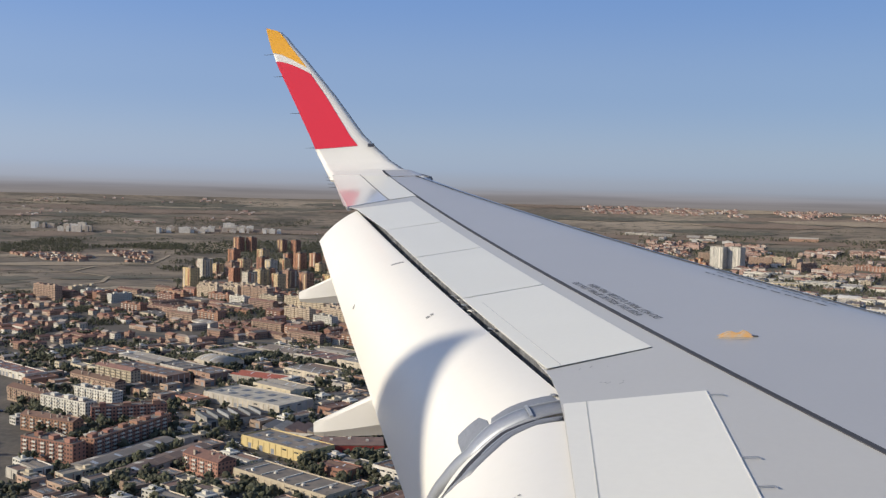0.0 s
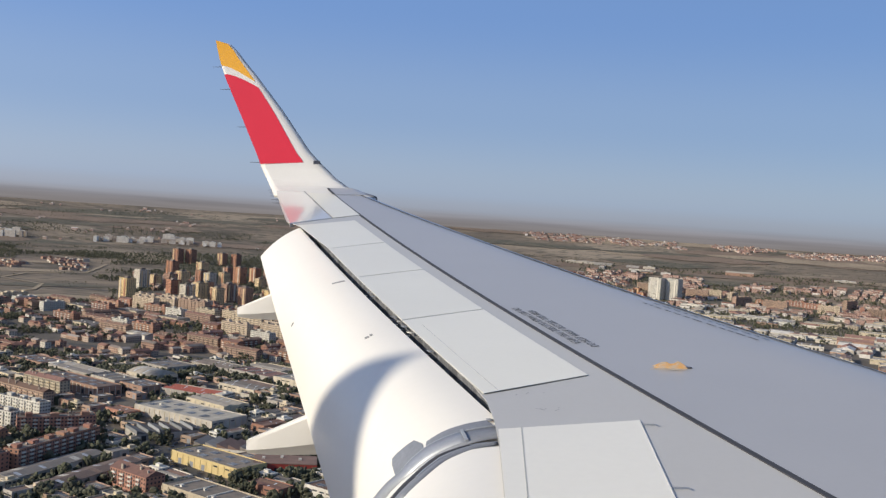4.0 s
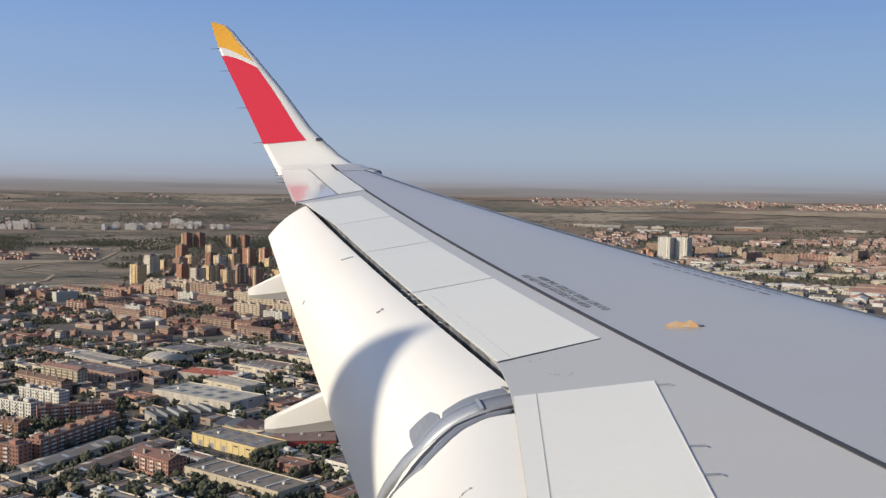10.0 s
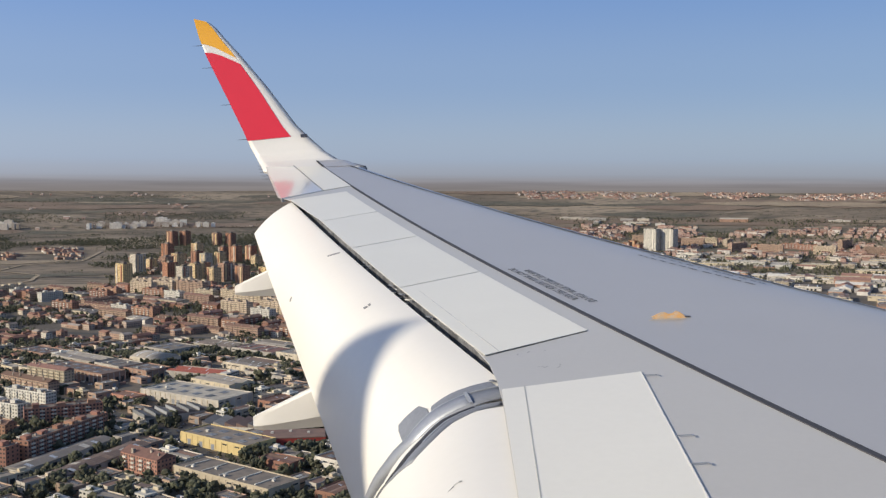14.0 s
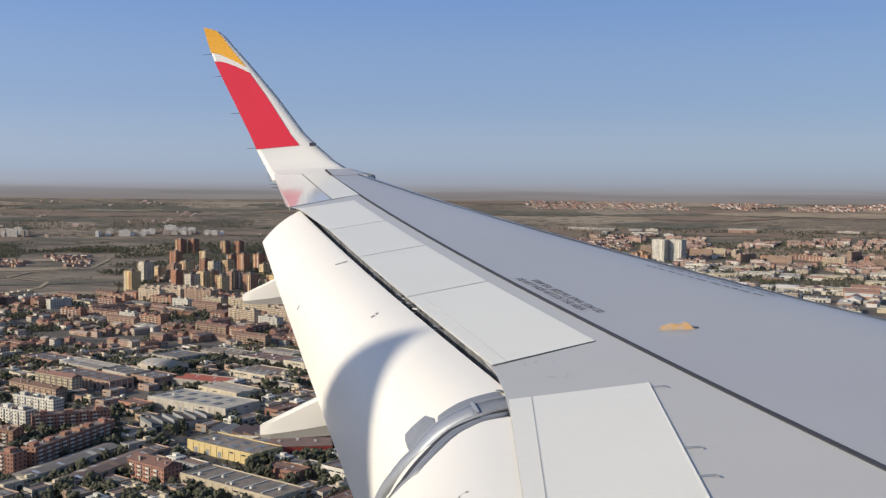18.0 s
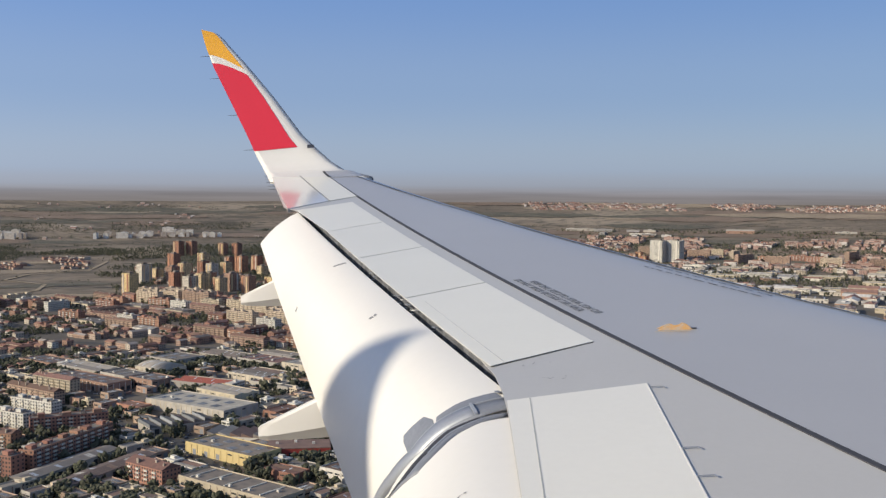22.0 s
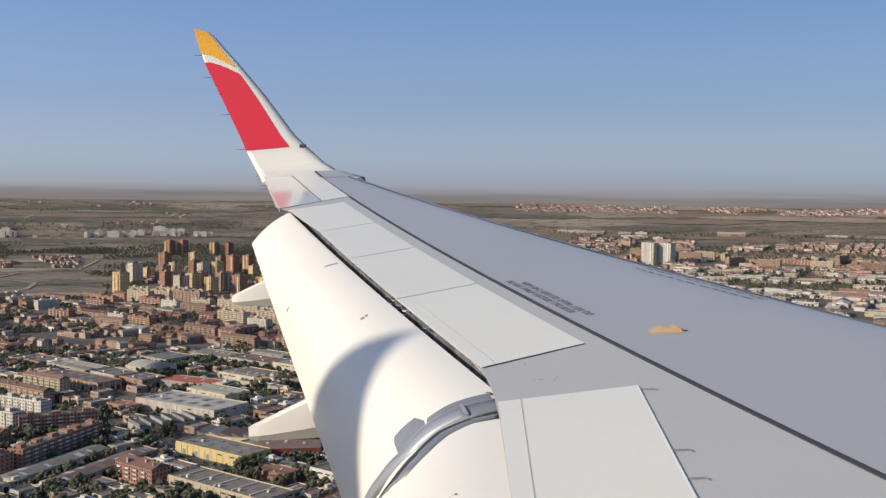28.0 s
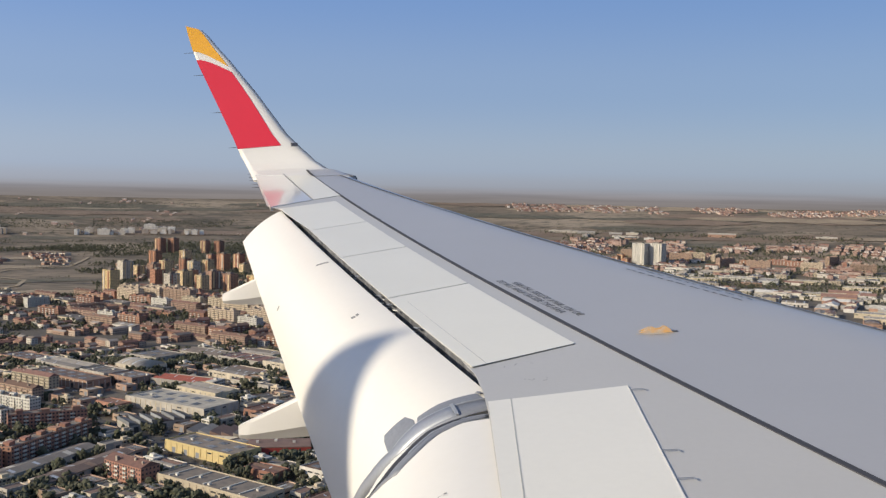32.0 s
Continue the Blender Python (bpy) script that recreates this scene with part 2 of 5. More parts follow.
RED_ROOF = material("red_sheet_roof", (0.36, 0.10, 0.065), 0.8, second=(0.28, 0.085, 0.06), grain=6, amount=0.8)
YELLOW_WALL = material("yellow_painted_wall", (0.60, 0.47, 0.22), 0.8, second=(0.52, 0.40, 0.19), grain=5, amount=0.7)
RED_WALL = material("red_cladding", (0.36, 0.05, 0.035), 0.6, second=(0.30, 0.045, 0.035), grain=5)
DOOR_GREY = material("grey_shutter", (0.24, 0.25, 0.27), 0.6, second=(0.19, 0.20, 0.21), grain=2)
STUBBLE = material("stubble", (0.33, 0.262, 0.178), 1.0, second=(0.245, 0.188, 0.128), grain=70, amount=0.9, fine=9, speck=0.15)
PLOUGHED = material("ploughed_soil", (0.18, 0.128, 0.090), 1.0, second=(0.225, 0.165, 0.116), grain=90, amount=0.9, fine=9, speck=0.15)
SCRUB = material("olive_scrub", (0.085, 0.080, 0.056), 1.0, second=(0.15, 0.128, 0.088), grain=45, amount=0.9, fine=7, speck=0.25)
RUST = material("rusted_sheet", (0.23, 0.15, 0.11), 0.9, second=(0.30, 0.24, 0.19), grain=3, amount=0.9)
SKYLIGHT = material("milky_skylight", (0.50, 0.54, 0.58), 0.5, second=(0.40, 0.43, 0.46), grain=4)
NORTH_LIGHT = material("north_light_glazing", (0.27, 0.28, 0.29), 0.5, second=(0.18, 0.185, 0.19), grain=4, spread=0.3)
WINDOW = material("window_glass", (0.035, 0.04, 0.045), 0.15, second=(0.07, 0.07, 0.07), grain=2.0, amount=0.8)
CHIMNEY = material("roof_plant", (0.33, 0.27, 0.22), 0.9, grain=2, spread=0.3, islands=True)
MIX_WALL = palette("district_walls", ((0.32, 0.20, 0.145), (0.38, 0.255, 0.19), (0.50, 0.43, 0.34), (0.34, 0.21, 0.15), (0.28, 0.17, 0.125), (0.44, 0.34, 0.265), (0.36, 0.24, 0.175), (0.56, 0.52, 0.45), (0.40, 0.36, 0.31)))
MIX_ROOF = palette("district_roofs", ((0.22, 0.11, 0.078), (0.26, 0.135, 0.095), (0.20, 0.165, 0.14), (0.175, 0.092, 0.07), (0.25, 0.20, 0.165), (0.29, 0.155, 0.11), (0.34, 0.29, 0.25)))
WHITE_WALL = palette("white_flats", ((0.66, 0.61, 0.53), (0.58, 0.52, 0.44), (0.70, 0.67, 0.61), (0.50, 0.42, 0.34)))
MIX_SHED_ROOF = palette("estate_roofs", ((0.30, 0.27, 0.235), (0.52, 0.48, 0.41), (0.23, 0.21, 0.19), (0.42, 0.375, 0.31), (0.60, 0.57, 0.52), (0.28, 0.165, 0.13), (0.36, 0.33, 0.29)))
SHED_MIX_WALL = palette("estate_walls", ((0.50, 0.45, 0.37), (0.58, 0.55, 0.50), (0.40, 0.25, 0.18), (0.46, 0.42, 0.36), (0.62, 0.58, 0.50), (0.36, 0.34, 0.32)))
FAR_WALL = palette("suburb_walls", ((0.48, 0.33, 0.27), (0.54, 0.46, 0.40), (0.42, 0.28, 0.23), (0.62, 0.57, 0.52), (0.38, 0.25, 0.205), (0.46, 0.35, 0.29)))
LEAF = material("foliage", (0.056, 0.061, 0.036), 0.9, second=(0.092, 0.088, 0.052), grain=3, amount=0.9, spread=0.35, islands=True)
BARK = material("bark", (0.10, 0.075, 0.05), 0.95, grain=0.4)
ASPHALT = material("asphalt", (0.07, 0.068, 0.066), 0.9, second=(0.055, 0.053, 0.052), grain=12, amount=0.8)
PAVING = material("yard_paving", (0.085, 0.073, 0.058), 0.95, second=(0.16, 0.135, 0.106), grain=55, amount=0.75, fine=5, speck=0.2)
TRACK = material("dirt_track", (0.34, 0.27, 0.18), 0.95, second=(0.28, 0.22, 0.15), grain=8)
CAR_PAINT = palette("car_paints", ((0.6, 0.6, 0.6), (0.05, 0.05, 0.06), (0.35, 0.36, 0.38), (0.30, 0.03, 0.03), (0.7, 0.7, 0.68), (0.06, 0.09, 0.2)), 0.3, islands=False, grain=2)


def soil_material():
    """Dry grassland: straw, olive scrub and darker damp ground in patches of several sizes, with ploughed stripes."""
    m = bpy.data.materials.new("dry_fields")
    m.use_nodes = True
    n, l = m.node_tree.nodes, m.node_tree.links
    b = n["Principled BSDF"]
    b.inputs["Roughness"].default_value = 1.0
    tc = n.new("ShaderNodeTexCoord")
    stretch = n.new("ShaderNodeMapping")
    stretch.inputs["Scale"].default_value = (1.0, 1.7, 1.0)
    l.new(tc.outputs["Object"], stretch.inputs["Vector"])
    color = None
    for size, c, lo, hi in ((420, (0.235, 0.182, 0.125), 0.42, 0.60), (160, (0.105, 0.085, 0.060), 0.50, 0.60), (900, (0.31, 0.248, 0.175), 0.52, 0.62), (45, (0.078, 0.070, 0.049), 0.52, 0.68)):
        nz = n.new("ShaderNodeTexNoise")
        nz.inputs["Scale"].default_value, nz.inputs["Detail"].default_value = 1.0 / size, 7
        l.new(stretch.outputs["Vector"], nz.inputs["Vector"])
        r = n.new("ShaderNodeMapRange")
        r.inputs["From Min"].default_value, r.inputs["From Max"].default_value = lo, hi
        l.new(nz.outputs["Fac"], r.inputs["Value"])
        mix = n.new("ShaderNodeMix")
        mix.data_type = "RGBA"
        mix.inputs[7].default_value = (*c, 1)
        if color is None:
            mix.inputs[6].default_value = (0.16, 0.125, 0.088, 1)
        else:
            l.new(color, mix.inputs[6])
        l.new(r.outputs["Result"], mix.inputs[0])
        color = mix.outputs[2]
    l.new(color, b.inputs["Base Color"])
    return m


SOIL = soil_material()


# ---- mesh building ----
class Build:
    """Collects corners and faces of one mesh."""

    def __init__(self):
        self.v, self.f = [], []

    def box(self, cx, cy, z0, lx, ly, lz, turn=0.0, bottom=False):
        c, s, b = math.cos(turn), math.sin(turn), len(self.v)
        for z in (z0, z0 + lz):
            for dx, dy in ((-lx / 2, -ly / 2), (lx / 2, -ly / 2), (lx / 2, ly / 2), (-lx / 2, ly / 2)):
                self.v.append((cx + c * dx - s * dy, cy + s * dx + c * dy, z))
        self.f += [(b, b + 1, b + 5, b + 4), (b + 1, b + 2, b + 6, b + 5), (b + 2, b + 3, b + 7, b + 6), (b + 3, b, b + 4, b + 7), (b + 4, b + 5, b + 6, b + 7)]
        if bottom:
            self.f.append((b + 3, b + 2, b + 1, b))
        return self

    def gable(self, cx, cy, z0, lx, ly, rise, turn=0.0, thick=0.25):
        """A pitched roof with its ridge along x, eaves and gables closed."""
        c, s, b = math.cos(turn), math.sin(turn), len(self.v)
        for dx in (-lx / 2, lx / 2):
            for dy, z in ((-ly / 2, 0), (0, rise), (ly / 2, 0), (ly / 2, -thick), (-ly / 2, -thick)):
                self.v.append((cx + c * dx - s * dy, cy + s * dx + c * dy, z0 + z))
        self.f += [(b, b + 5, b + 6, b + 1), (b + 1, b + 6, b + 7, b + 2), (b + 2, b + 7, b + 8, b + 3), (b + 4, b + 9, b + 5, b),
                   (b, b + 1, b + 2, b + 3, b + 4), (b + 9, b + 8, b + 7, b + 6, b + 5), (b + 3, b + 8, b + 9, b + 4)]
        return self

    def quad(self, a, b_, c, d):
        b = len(self.v)
        self.v += [tuple(a), tuple(b_), tuple(c), tuple(d)]
        self.f.append((b, b + 1, b + 2, b + 3))
        return self

    def grid(self, rows, closed=False):
        """Rows of points, joined by quads."""
        b, w = len(self.v), len(rows[0])
        for r in rows:
            self.v += [tuple(p) for p in r]
        for i in range(len(rows) - 1):
            for j in range(w if closed else w - 1):
                k = (j + 1) % w
                self.f.append((b + i * w + j, b + i * w + k, b + (i + 1) * w + k, b + (i + 1) * w + j))
        return self

    def cap(self, ring):
        b = len(self.v)
        self.v += [tuple(p) for p in ring]
        self.f.append(tuple(range(b, b + len(ring))))
        return self

    def mesh(self, name, mat, smooth=False):
        me = bpy.data.meshes.new(name)
        me.from_pydata(self.v, [], self.f)
        me.materials.append(mat)
        if smooth:
            me.shade_smooth()
        me.update()
        return me


def part(name, build, mat, parent=None, label="", smooth=False):
    me = build.mesh(name, mat, smooth)
    if smooth:
        bm = bmesh.new()
        bm.from_mesh(me)
        bmesh.ops.remove_doubles(bm, verts=bm.verts, dist=1e-5)
        bmesh.ops.recalc_face_normals(bm, faces=bm.faces)
        bm.to_mesh(me)
        bm.free()
    ob = new(name, me)
    ob.parent = parent
    if label:
        ob["label"] = label
    return ob


# ---- the airliner ----
airliner = tagged(new("airliner"), "white and grey jet airliner in flight, flaps lowered for landing", "airplane")
airliner.matrix_world = AIRLINER


def deck(y):
    """Height of the wing's upper skin: dihedral, and the bend of a wing in flight."""
    return y * math.tan(radians(5.1)) + 0.00342 * y * y


def nose_line(y):
    return 0.36 - 0.5384 * y


def spar(y):
    return -5.30 - 0.381 * (y - 6.45)


def slot(y):
    """The rear edge of the fixed wing, in front of the flaps."""
    return -6.33 - 0.369 * (y - 6.43) if y > 6.43 else -6.33 + 0.058 * (6.43 - y)


def lip(y):
    """The rear edge of spoilers and fixed panels, above the slot."""
    return slot(y) + (max(0.0, min(0.125, (y - 6.43) * 0.22)) if y < 13.0 else max(0.0, 0.125 - (y - 13.0) * 0.25))


def chord_depth(y):
    return 0.62 - 0.031 * y


def skin(x, y):
    d = max(0.0, min(1.0, (nose_line(y) - x) / (0.14 * (nose_line(y) - slot(y)) + 0.1)))
    return deck(y) - 0.115 * (1 - d) ** 2.2


stations = [1.75 + 14.45 * i / 48 for i in range(49)]
wing_build = Build()
rows_up = []
for y in stations:
    xs, xn, dep = spar(y), nose_line(y), chord_depth(y)
    c = xn - slot(y)
    up = [(xs + (xn - xs) * s, y, skin(xs + (xn - xs) * s, y)) for s in (0, 0.2, 0.4, 0.6, 0.75, 0.86, 0.93, 0.97, 0.99, 1.0)]
    low = [(xn - c * s, y, deck(y) - 0.115 - dep * (4 * s * (1 - s)) ** 0.5 * 0.75) for s in (0.01, 0.05, 0.15, 0.3, 0.5, 0.7)]
    rows_up.append(up + low + [(slot(y) + 0.25, y, deck(y) - 0.22), (slot(y) + 0.25, y, deck(y) - 0.06), (xs, y, deck(y) - 0.02)])
wing_build.grid(rows_up, closed=True)
wing_build.cap(rows_up[0]).cap(rows_up[-1][::-1])
wing = part("wing", wing_build, WING_GREY, airliner, "grey painted wing skin, smooth and slightly worn", smooth=True)
wing.data.set_sharp_from_angle(angle=radians(40))

# slat joint behind the leading edge
slat = Build()
slat.grid([[(nose_line(y) - 0.262 - 0.024 * k, y, skin(nose_line(y) - 0.262 - 0.024 * k, y) + 0.003) for k in (0.0, 0.5, 1.0)] for y in stations])
part("leading_edge_strip", slat, SEAL, wing, "dark joint behind the leading edge slat")


# bare metal nose of the slat in front of it
nose_skin = Build()
nose_skin.grid([[(nose_line(y) - b_, y, skin(nose_line(y) - b_, y) + 0.0025) for b_ in (0.258, 0.20, 0.15, 0.10, 0.06, 0.03, 0.01)] + [(nose_line(y) + 0.004, y, skin(nose_line(y), y) - 0.004), (nose_line(y) - 0.02, y, skin(nose_line(y), y) - 0.05)] for y in stations])
part("slat_nose", nose_skin, SLAT_METAL, wing, "bare bright metal leading edge of the slat", smooth=True)


def ribbon(fx, y0, y1, w, lift, n=40):
    b = Build()
    rows = []
    for i in range(n + 1):
        y = y0 + (y1 - y0) * i / n
        x = fx(y)
        rows.append([(x - w / 2, y, skin(x - w / 2, y) - 0.01), (x - w / 2, y, skin(x, y) + lift), (x + w / 2, y, skin(x, y) + lift), (x + w / 2, y, skin(x + w / 2, y) - 0.01)])
    return b.grid(rows)


part("spar_seal", ribbon(spar, 2.2, 16.86, 0.036, 0.001), SPAR_SEAL, wing, "black seal along the rear spar")

# fixed panels between the spar and the slot
rear = Build()
rows_rear = []
for y in [2.0 + 14.3 * i / 44 for i in range(45)]:
    a, b_ = lip(y), spar(y) - 0.01
    if y > 13.45:
        a = -9.04 - 0.30 * (y - 13.5)
    rows_rear.append([(b_, y, deck(y) - 0.004), (a, y, deck(y) - 0.006), (a, y, deck(y) - 0.010), (b_, y, deck(y) - 0.12)])
rear.grid(rows_rear, closed=True).cap(rows_rear[0]).cap(rows_rear[-1][::-1])
part("rear_panel", rear, REAR_GREY, wing, "grey fixed panels behind the spar")


def patch(corners, lift=0.004, thick=0.02, n=8, height=deck):
    """A thin panel on the deck through four plan corners, given in order round it."""
    (ax, ay), (bx, by), (cx, cy), (dx, dy) = corners
    b = Build()
    top = []
    for i in range(n + 1):
        s = i / n
        row = []
        for j in range(3):
            t = j / 2
            x = (ax * (1 - s) + bx * s) * (1 - t) + (dx * (1 - s) + cx * s) * t
            y = (ay * (1 - s) + by * s) * (1 - t) + (dy * (1 - s) + cy * s) * t
            row.append((x, y, height(y) + lift))
        top.append([(row[0][0], row[0][1], row[0][2] - thick)] + row + [(row[2][0], row[2][1], row[2][2] - thick)])
    b.grid(top)
    b.cap([(p[0], p[1], p[2] - q) for p, q in ((top[0][1], 0), (top[0][2], 0), (top[0][3], 0), (top[0][3], thick), (top[0][1], thick))][::-1])
    b.cap([(p[0], p[1], p[2] - q) for p, q in ((top[-1][1], 0), (top[-1][2], 0), (top[-1][3], 0), (top[-1][3], thick), (top[-1][1], thick))])
    return b


# four spoilers in a row, hinged behind the spar
cuts = [7.0, 8.78, 10.41, 11.9, 13.42]
for k in range(4):
    a, e = cuts[k] + 0.008, cuts[k + 1] - 0.008
    h0, h1 = a + 0.44, e + 0.44
    if k == 3:
        h1 = e + 0.46
    part("spoiler", patch([(lip(a) - 0.002, a), (lip(e) - 0.002, e), (spar(h1) - 0.16, h1), (spar(h0) - 0.16, h0)], 0.001, 0.003), SPOILER_GREY, wing, "pale grey spoiler panel")
    part("spoiler_gap", patch([(lip(a) + 0.002, a - 0.007), (lip(a) + 0.002, a - 0.001), (spar(h0) - 0.16, h0 - 0.001), (spar(h0) - 0.16, h0 - 0.007)], -0.0025, 0.001), SEAL if k == 0 else DIRT, wing)
part("wear_line", patch([(lip(7.05) + 0.085, 7.08), (lip(8.6) + 0.085, 8.65), (lip(8.6) + 0.088, 8.65), (lip(7.05) + 0.089, 7.08)], 0.0022, 0.001), FAINT, wing)
ail = part("aileron", patch([(-9.02, 13.55), (-9.97, 16.6), (-9.60, 16.72), (-8.60, 14.02)], 0.004, 0.05), AILERON_PAINT, wing, "pale aileron at the wing's outer end")
part("tip_panel", patch([(-8.59, 14.03), (-9.59, 16.72), (-9.21, 16.72), (-8.30, 14.30)], 0.003, 0.006), SPOILER_GREY, wing, "pale fixed panel ahead of the aileron")
part("aileron_hinge", patch([(-8.612, 14.02), (-9.612, 16.72), (-9.596, 16.72), (-8.596, 14.02)], 0.006, 0.003), DIRT, wing)

# access panel over the wheel bay with its bright edge and small clips
bay = part("bay_panel", patch([(-6.10, 2.4), (-6.325, 6.41), (-5.645, 6.62), (-5.54, 2.4)], 0.0, 0.003), PANEL_WHITE, wing, "off-white access panel inboard of the flap joint")
part("panel_joint", patch([(-6.092, 2.4), (-6.219, 6.447), (-6.214, 6.449), (-6.087, 2.4)], 0.0012, 0.001), FAINT, bay)
part("panel_seam", patch([(-5.536, 2.4), (-5.640, 6.623), (-5.637, 6.624), (-5.533, 2.4)], -0.003, 0.0005), DIRT, bay)
part("panel_edge", patch([(-5.542, 2.4), (-5.646, 6.62), (-5.640, 6.623), (-5.536, 2.4)], 0.001, 0.003), WHITE_PAINT, bay, "bright metal panel edge")
for y in (6.55, 5.72, 5.42, 4.6):
    x = -5.64 + (6.62 - y) * 0.025
    clip = Build().box(x + 0.035, y, deck(y) + 0.001, 0.07, 0.006, 0.003, 0.1).box(x + 0.068, y - 0.008, deck(y) + 0.001, 0.006, 0.024, 0.003, 0.1)
    part("clip", clip, ALLOY, bay, "small bright metal clip")

# the slot between wing and flap, with pale bits and a dark floor
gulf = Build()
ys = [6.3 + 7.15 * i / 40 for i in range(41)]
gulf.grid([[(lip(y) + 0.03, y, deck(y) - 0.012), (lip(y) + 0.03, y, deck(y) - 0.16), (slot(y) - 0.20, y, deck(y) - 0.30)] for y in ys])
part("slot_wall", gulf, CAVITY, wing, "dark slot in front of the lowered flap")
rng = random.Random(5)
# added bits: some metal, most imitate bright ground glimpsed through the slot
for y, w in ((6.64, 0.05), (8.02, 0.09), (8.52, 0.07), (8.70, 0.12), (8.86, 0.07), (9.0, 0.10), (9.74, 0.10), (9.88, 0.05), (11.4, 0.06)):
    b = Build().box(lip(y) - 0.010, y, deck(y) - 0.030, 0.012 + 0.016 * rng.random(), w, 0.005, 0.36 + rng.uniform(-0.25, 0.25), True)
    b.box(lip(y) - 0.030, y + 0.3 * w, deck(y) - 0.055, 0.03, 0.25 * w, 0.005, 0.36 + rng.uniform(-0.8, 0.8), True)
    part("slot_bracket", b, rng.choice((ALLOY, WHITE_PAINT, DULL_ALLOY)), wing, "thin pale bit in the slot, standing for metal and ground seen through")


# flaps
def flap_point(y, u, lift=0.0, inner=False):
    drop, aft = 0.95 - 0.087 * (y - 6.5), 0.645 - 0.028 * (y - 6.5)
    o = min(1.0, max(0.0, (y - 6.5) / 6.9))
    if inner:
        o = 0.0
        drop, aft = 0.95 + 0.03 * (6.4 - y), 0.68
    cx, cz = (1.05 - 0.45 * o * o) * aft, (0.07 + 0.27 * o * o) * drop
    x = 2 * u * (1 - u) * cx + u * u * aft
    z = 2 * u * (1 - u) * cz + u * u * drop
    tx, tz = 2 * (1 - 2 * u) * cx + 2 * u * aft, 2 * (1 - 2 * u) * cz + 2 * u * drop
    q = math.hypot(tx, tz) or 1.0
    return Vector((slot(y) + (0.0 if inner else 0.055 - 0.035 * o) - x - lift * tz / q, y, deck(y) - (0.03 if inner else 0.035) - z + lift * tx / q))


def flap(y0, y1, n, inner=False):
    b, rows = Build(), []
    us = [i / 18 for i in range(19)]
    for i in range(n + 1):
        y = y0 + (y1 - y0) * i / n
        top = [flap_point(y, u, 0, inner) for u in us]
        low = [flap_point(y, u, 0, inner) + Vector((0.05 * (1 - u) + 0.01, 0, -(0.16 * (1 - u) ** 0.7 + 0.012))) for u in us]
        nose = [flap_point(y, 0, 0, inner) + Vector(q) for q in ((0.026, 0, 0.003), (0.10, 0, -0.065), (0.11, 0, -0.12))]
        rows.append(nose[::-1] + top + low[::-1])
    b.grid(rows, closed=True).cap(rows[0]).cap(rows[-1][::-1])
    return b


outer_flap = part("outboard_flap", flap(6.47, 13.42, 40), WHITE_PAINT, airliner, "white outboard flap lowered steeply, faint oil marks", smooth=True)
inner_flap = part("inboard_flap", flap(2.0, 6.25, 20, True), WHITE_PAINT, airliner, "white inboard flap lowered steeply", smooth=True)
for f in (outer_flap, inner_flap):
    f.data.set_sharp_from_angle(angle=radians(40))


def flap_sheet(edge_a, edge_b, lift, thick=0.012, n=4, inner=False):
    """A thin plate on the flap between two lines of (y, u) points."""
    def fine(line):
        return [(a[0] + (b[0] - a[0]) * k / n, a[1] + (b[1] - a[1]) * k / n) for a, b in zip(line, line[1:]) for k in range(n)] + [line[-1]]
    rows = []
    for a, b in zip(fine(edge_a), fine(edge_b)):
        rows.append([flap_point(*a, lift - thick, inner), flap_point(*a, lift, inner), flap_point((a[0] + b[0]) / 2, (a[1] + b[1]) / 2, lift * 1.15, inner), flap_point(*b, lift, inner), flap_point(*b, lift - thick, inner)])
    return Build().grid(rows).cap(rows[0][::-1]).cap(rows[-1])


upper = [(6.56, 0.0), (6.56, 0.138), (6.57, 0.30), (6.56, 0.475), (6.68, 0.638), (6.88, 0.825), (7.04, 0.93)]
groove = [(6.42, 0.0), (6.41, 0.15), (6.42, 0.30), (6.43, 0.438), (6.53, 0.62), (6.74, 0.79), (6.91, 0.90)]
lower = [(6.33, 0.0), (6.32, 0.125), (6.29, 0.26), (6.26, 0.375), (6.38, 0.57), (6.66, 0.765), (6.86, 0.885)]


def between(a, b, f):
    return [(p[0] + (q[0] - p[0]) * f, p[1] + (q[1] - p[1]) * f) for p, q in zip(a, b)]


edge_in = [(6.31, 0.0), (6.31, 0.10), (6.29, 0.225), (6.19, 0.338), (6.13, 0.46), (6.15, 0.54), (6.30, 0.66)]
edge_out = [(6.285, 0.0), (6.26, 0.075), (6.19, 0.188), (6.08, 0.275), (6.0, 0.363), (6.08, 0.49), (6.24, 0.63)]
seal_strip = part("joint_strip", flap_sheet(upper, groove, 0.005, 0.01), DULL_ALLOY, outer_flap, "grey metal strip over the flap joint", smooth=True)
part("strip_ridge", flap_sheet(between(upper, groove, 0.10)[1:], between(upper, groove, 0.86)[1:], 0.012, 0.01), ALLOY, seal_strip, "raised pale metal edge", smooth=True)
part("lower_strip", flap_sheet(edge_in, edge_out, 0.004, 0.01, inner=True), DULL_ALLOY, seal_strip, "dull grey lower sealing strip", smooth=True)
part("joint_groove", flap_sheet(edge_in[1:], between(edge_in, edge_out, 0.40)[1:], 0.006, 0.002, inner=True), SEAL, seal_strip, "dark groove along the joint")
part("strip_bead", flap_sheet(between(upper, groove, 0.0), between(upper, groove, 0.06), 0.009, 0.004), ALLOY, seal_strip, "thin bright bead")
part("strip_bead", flap_sheet(between(edge_in, edge_out, 0.42)[:4], between(edge_in, edge_out, 0.54)[:4], 0.007, 0.003, inner=True), ALLOY, seal_strip, "thin bright bead")
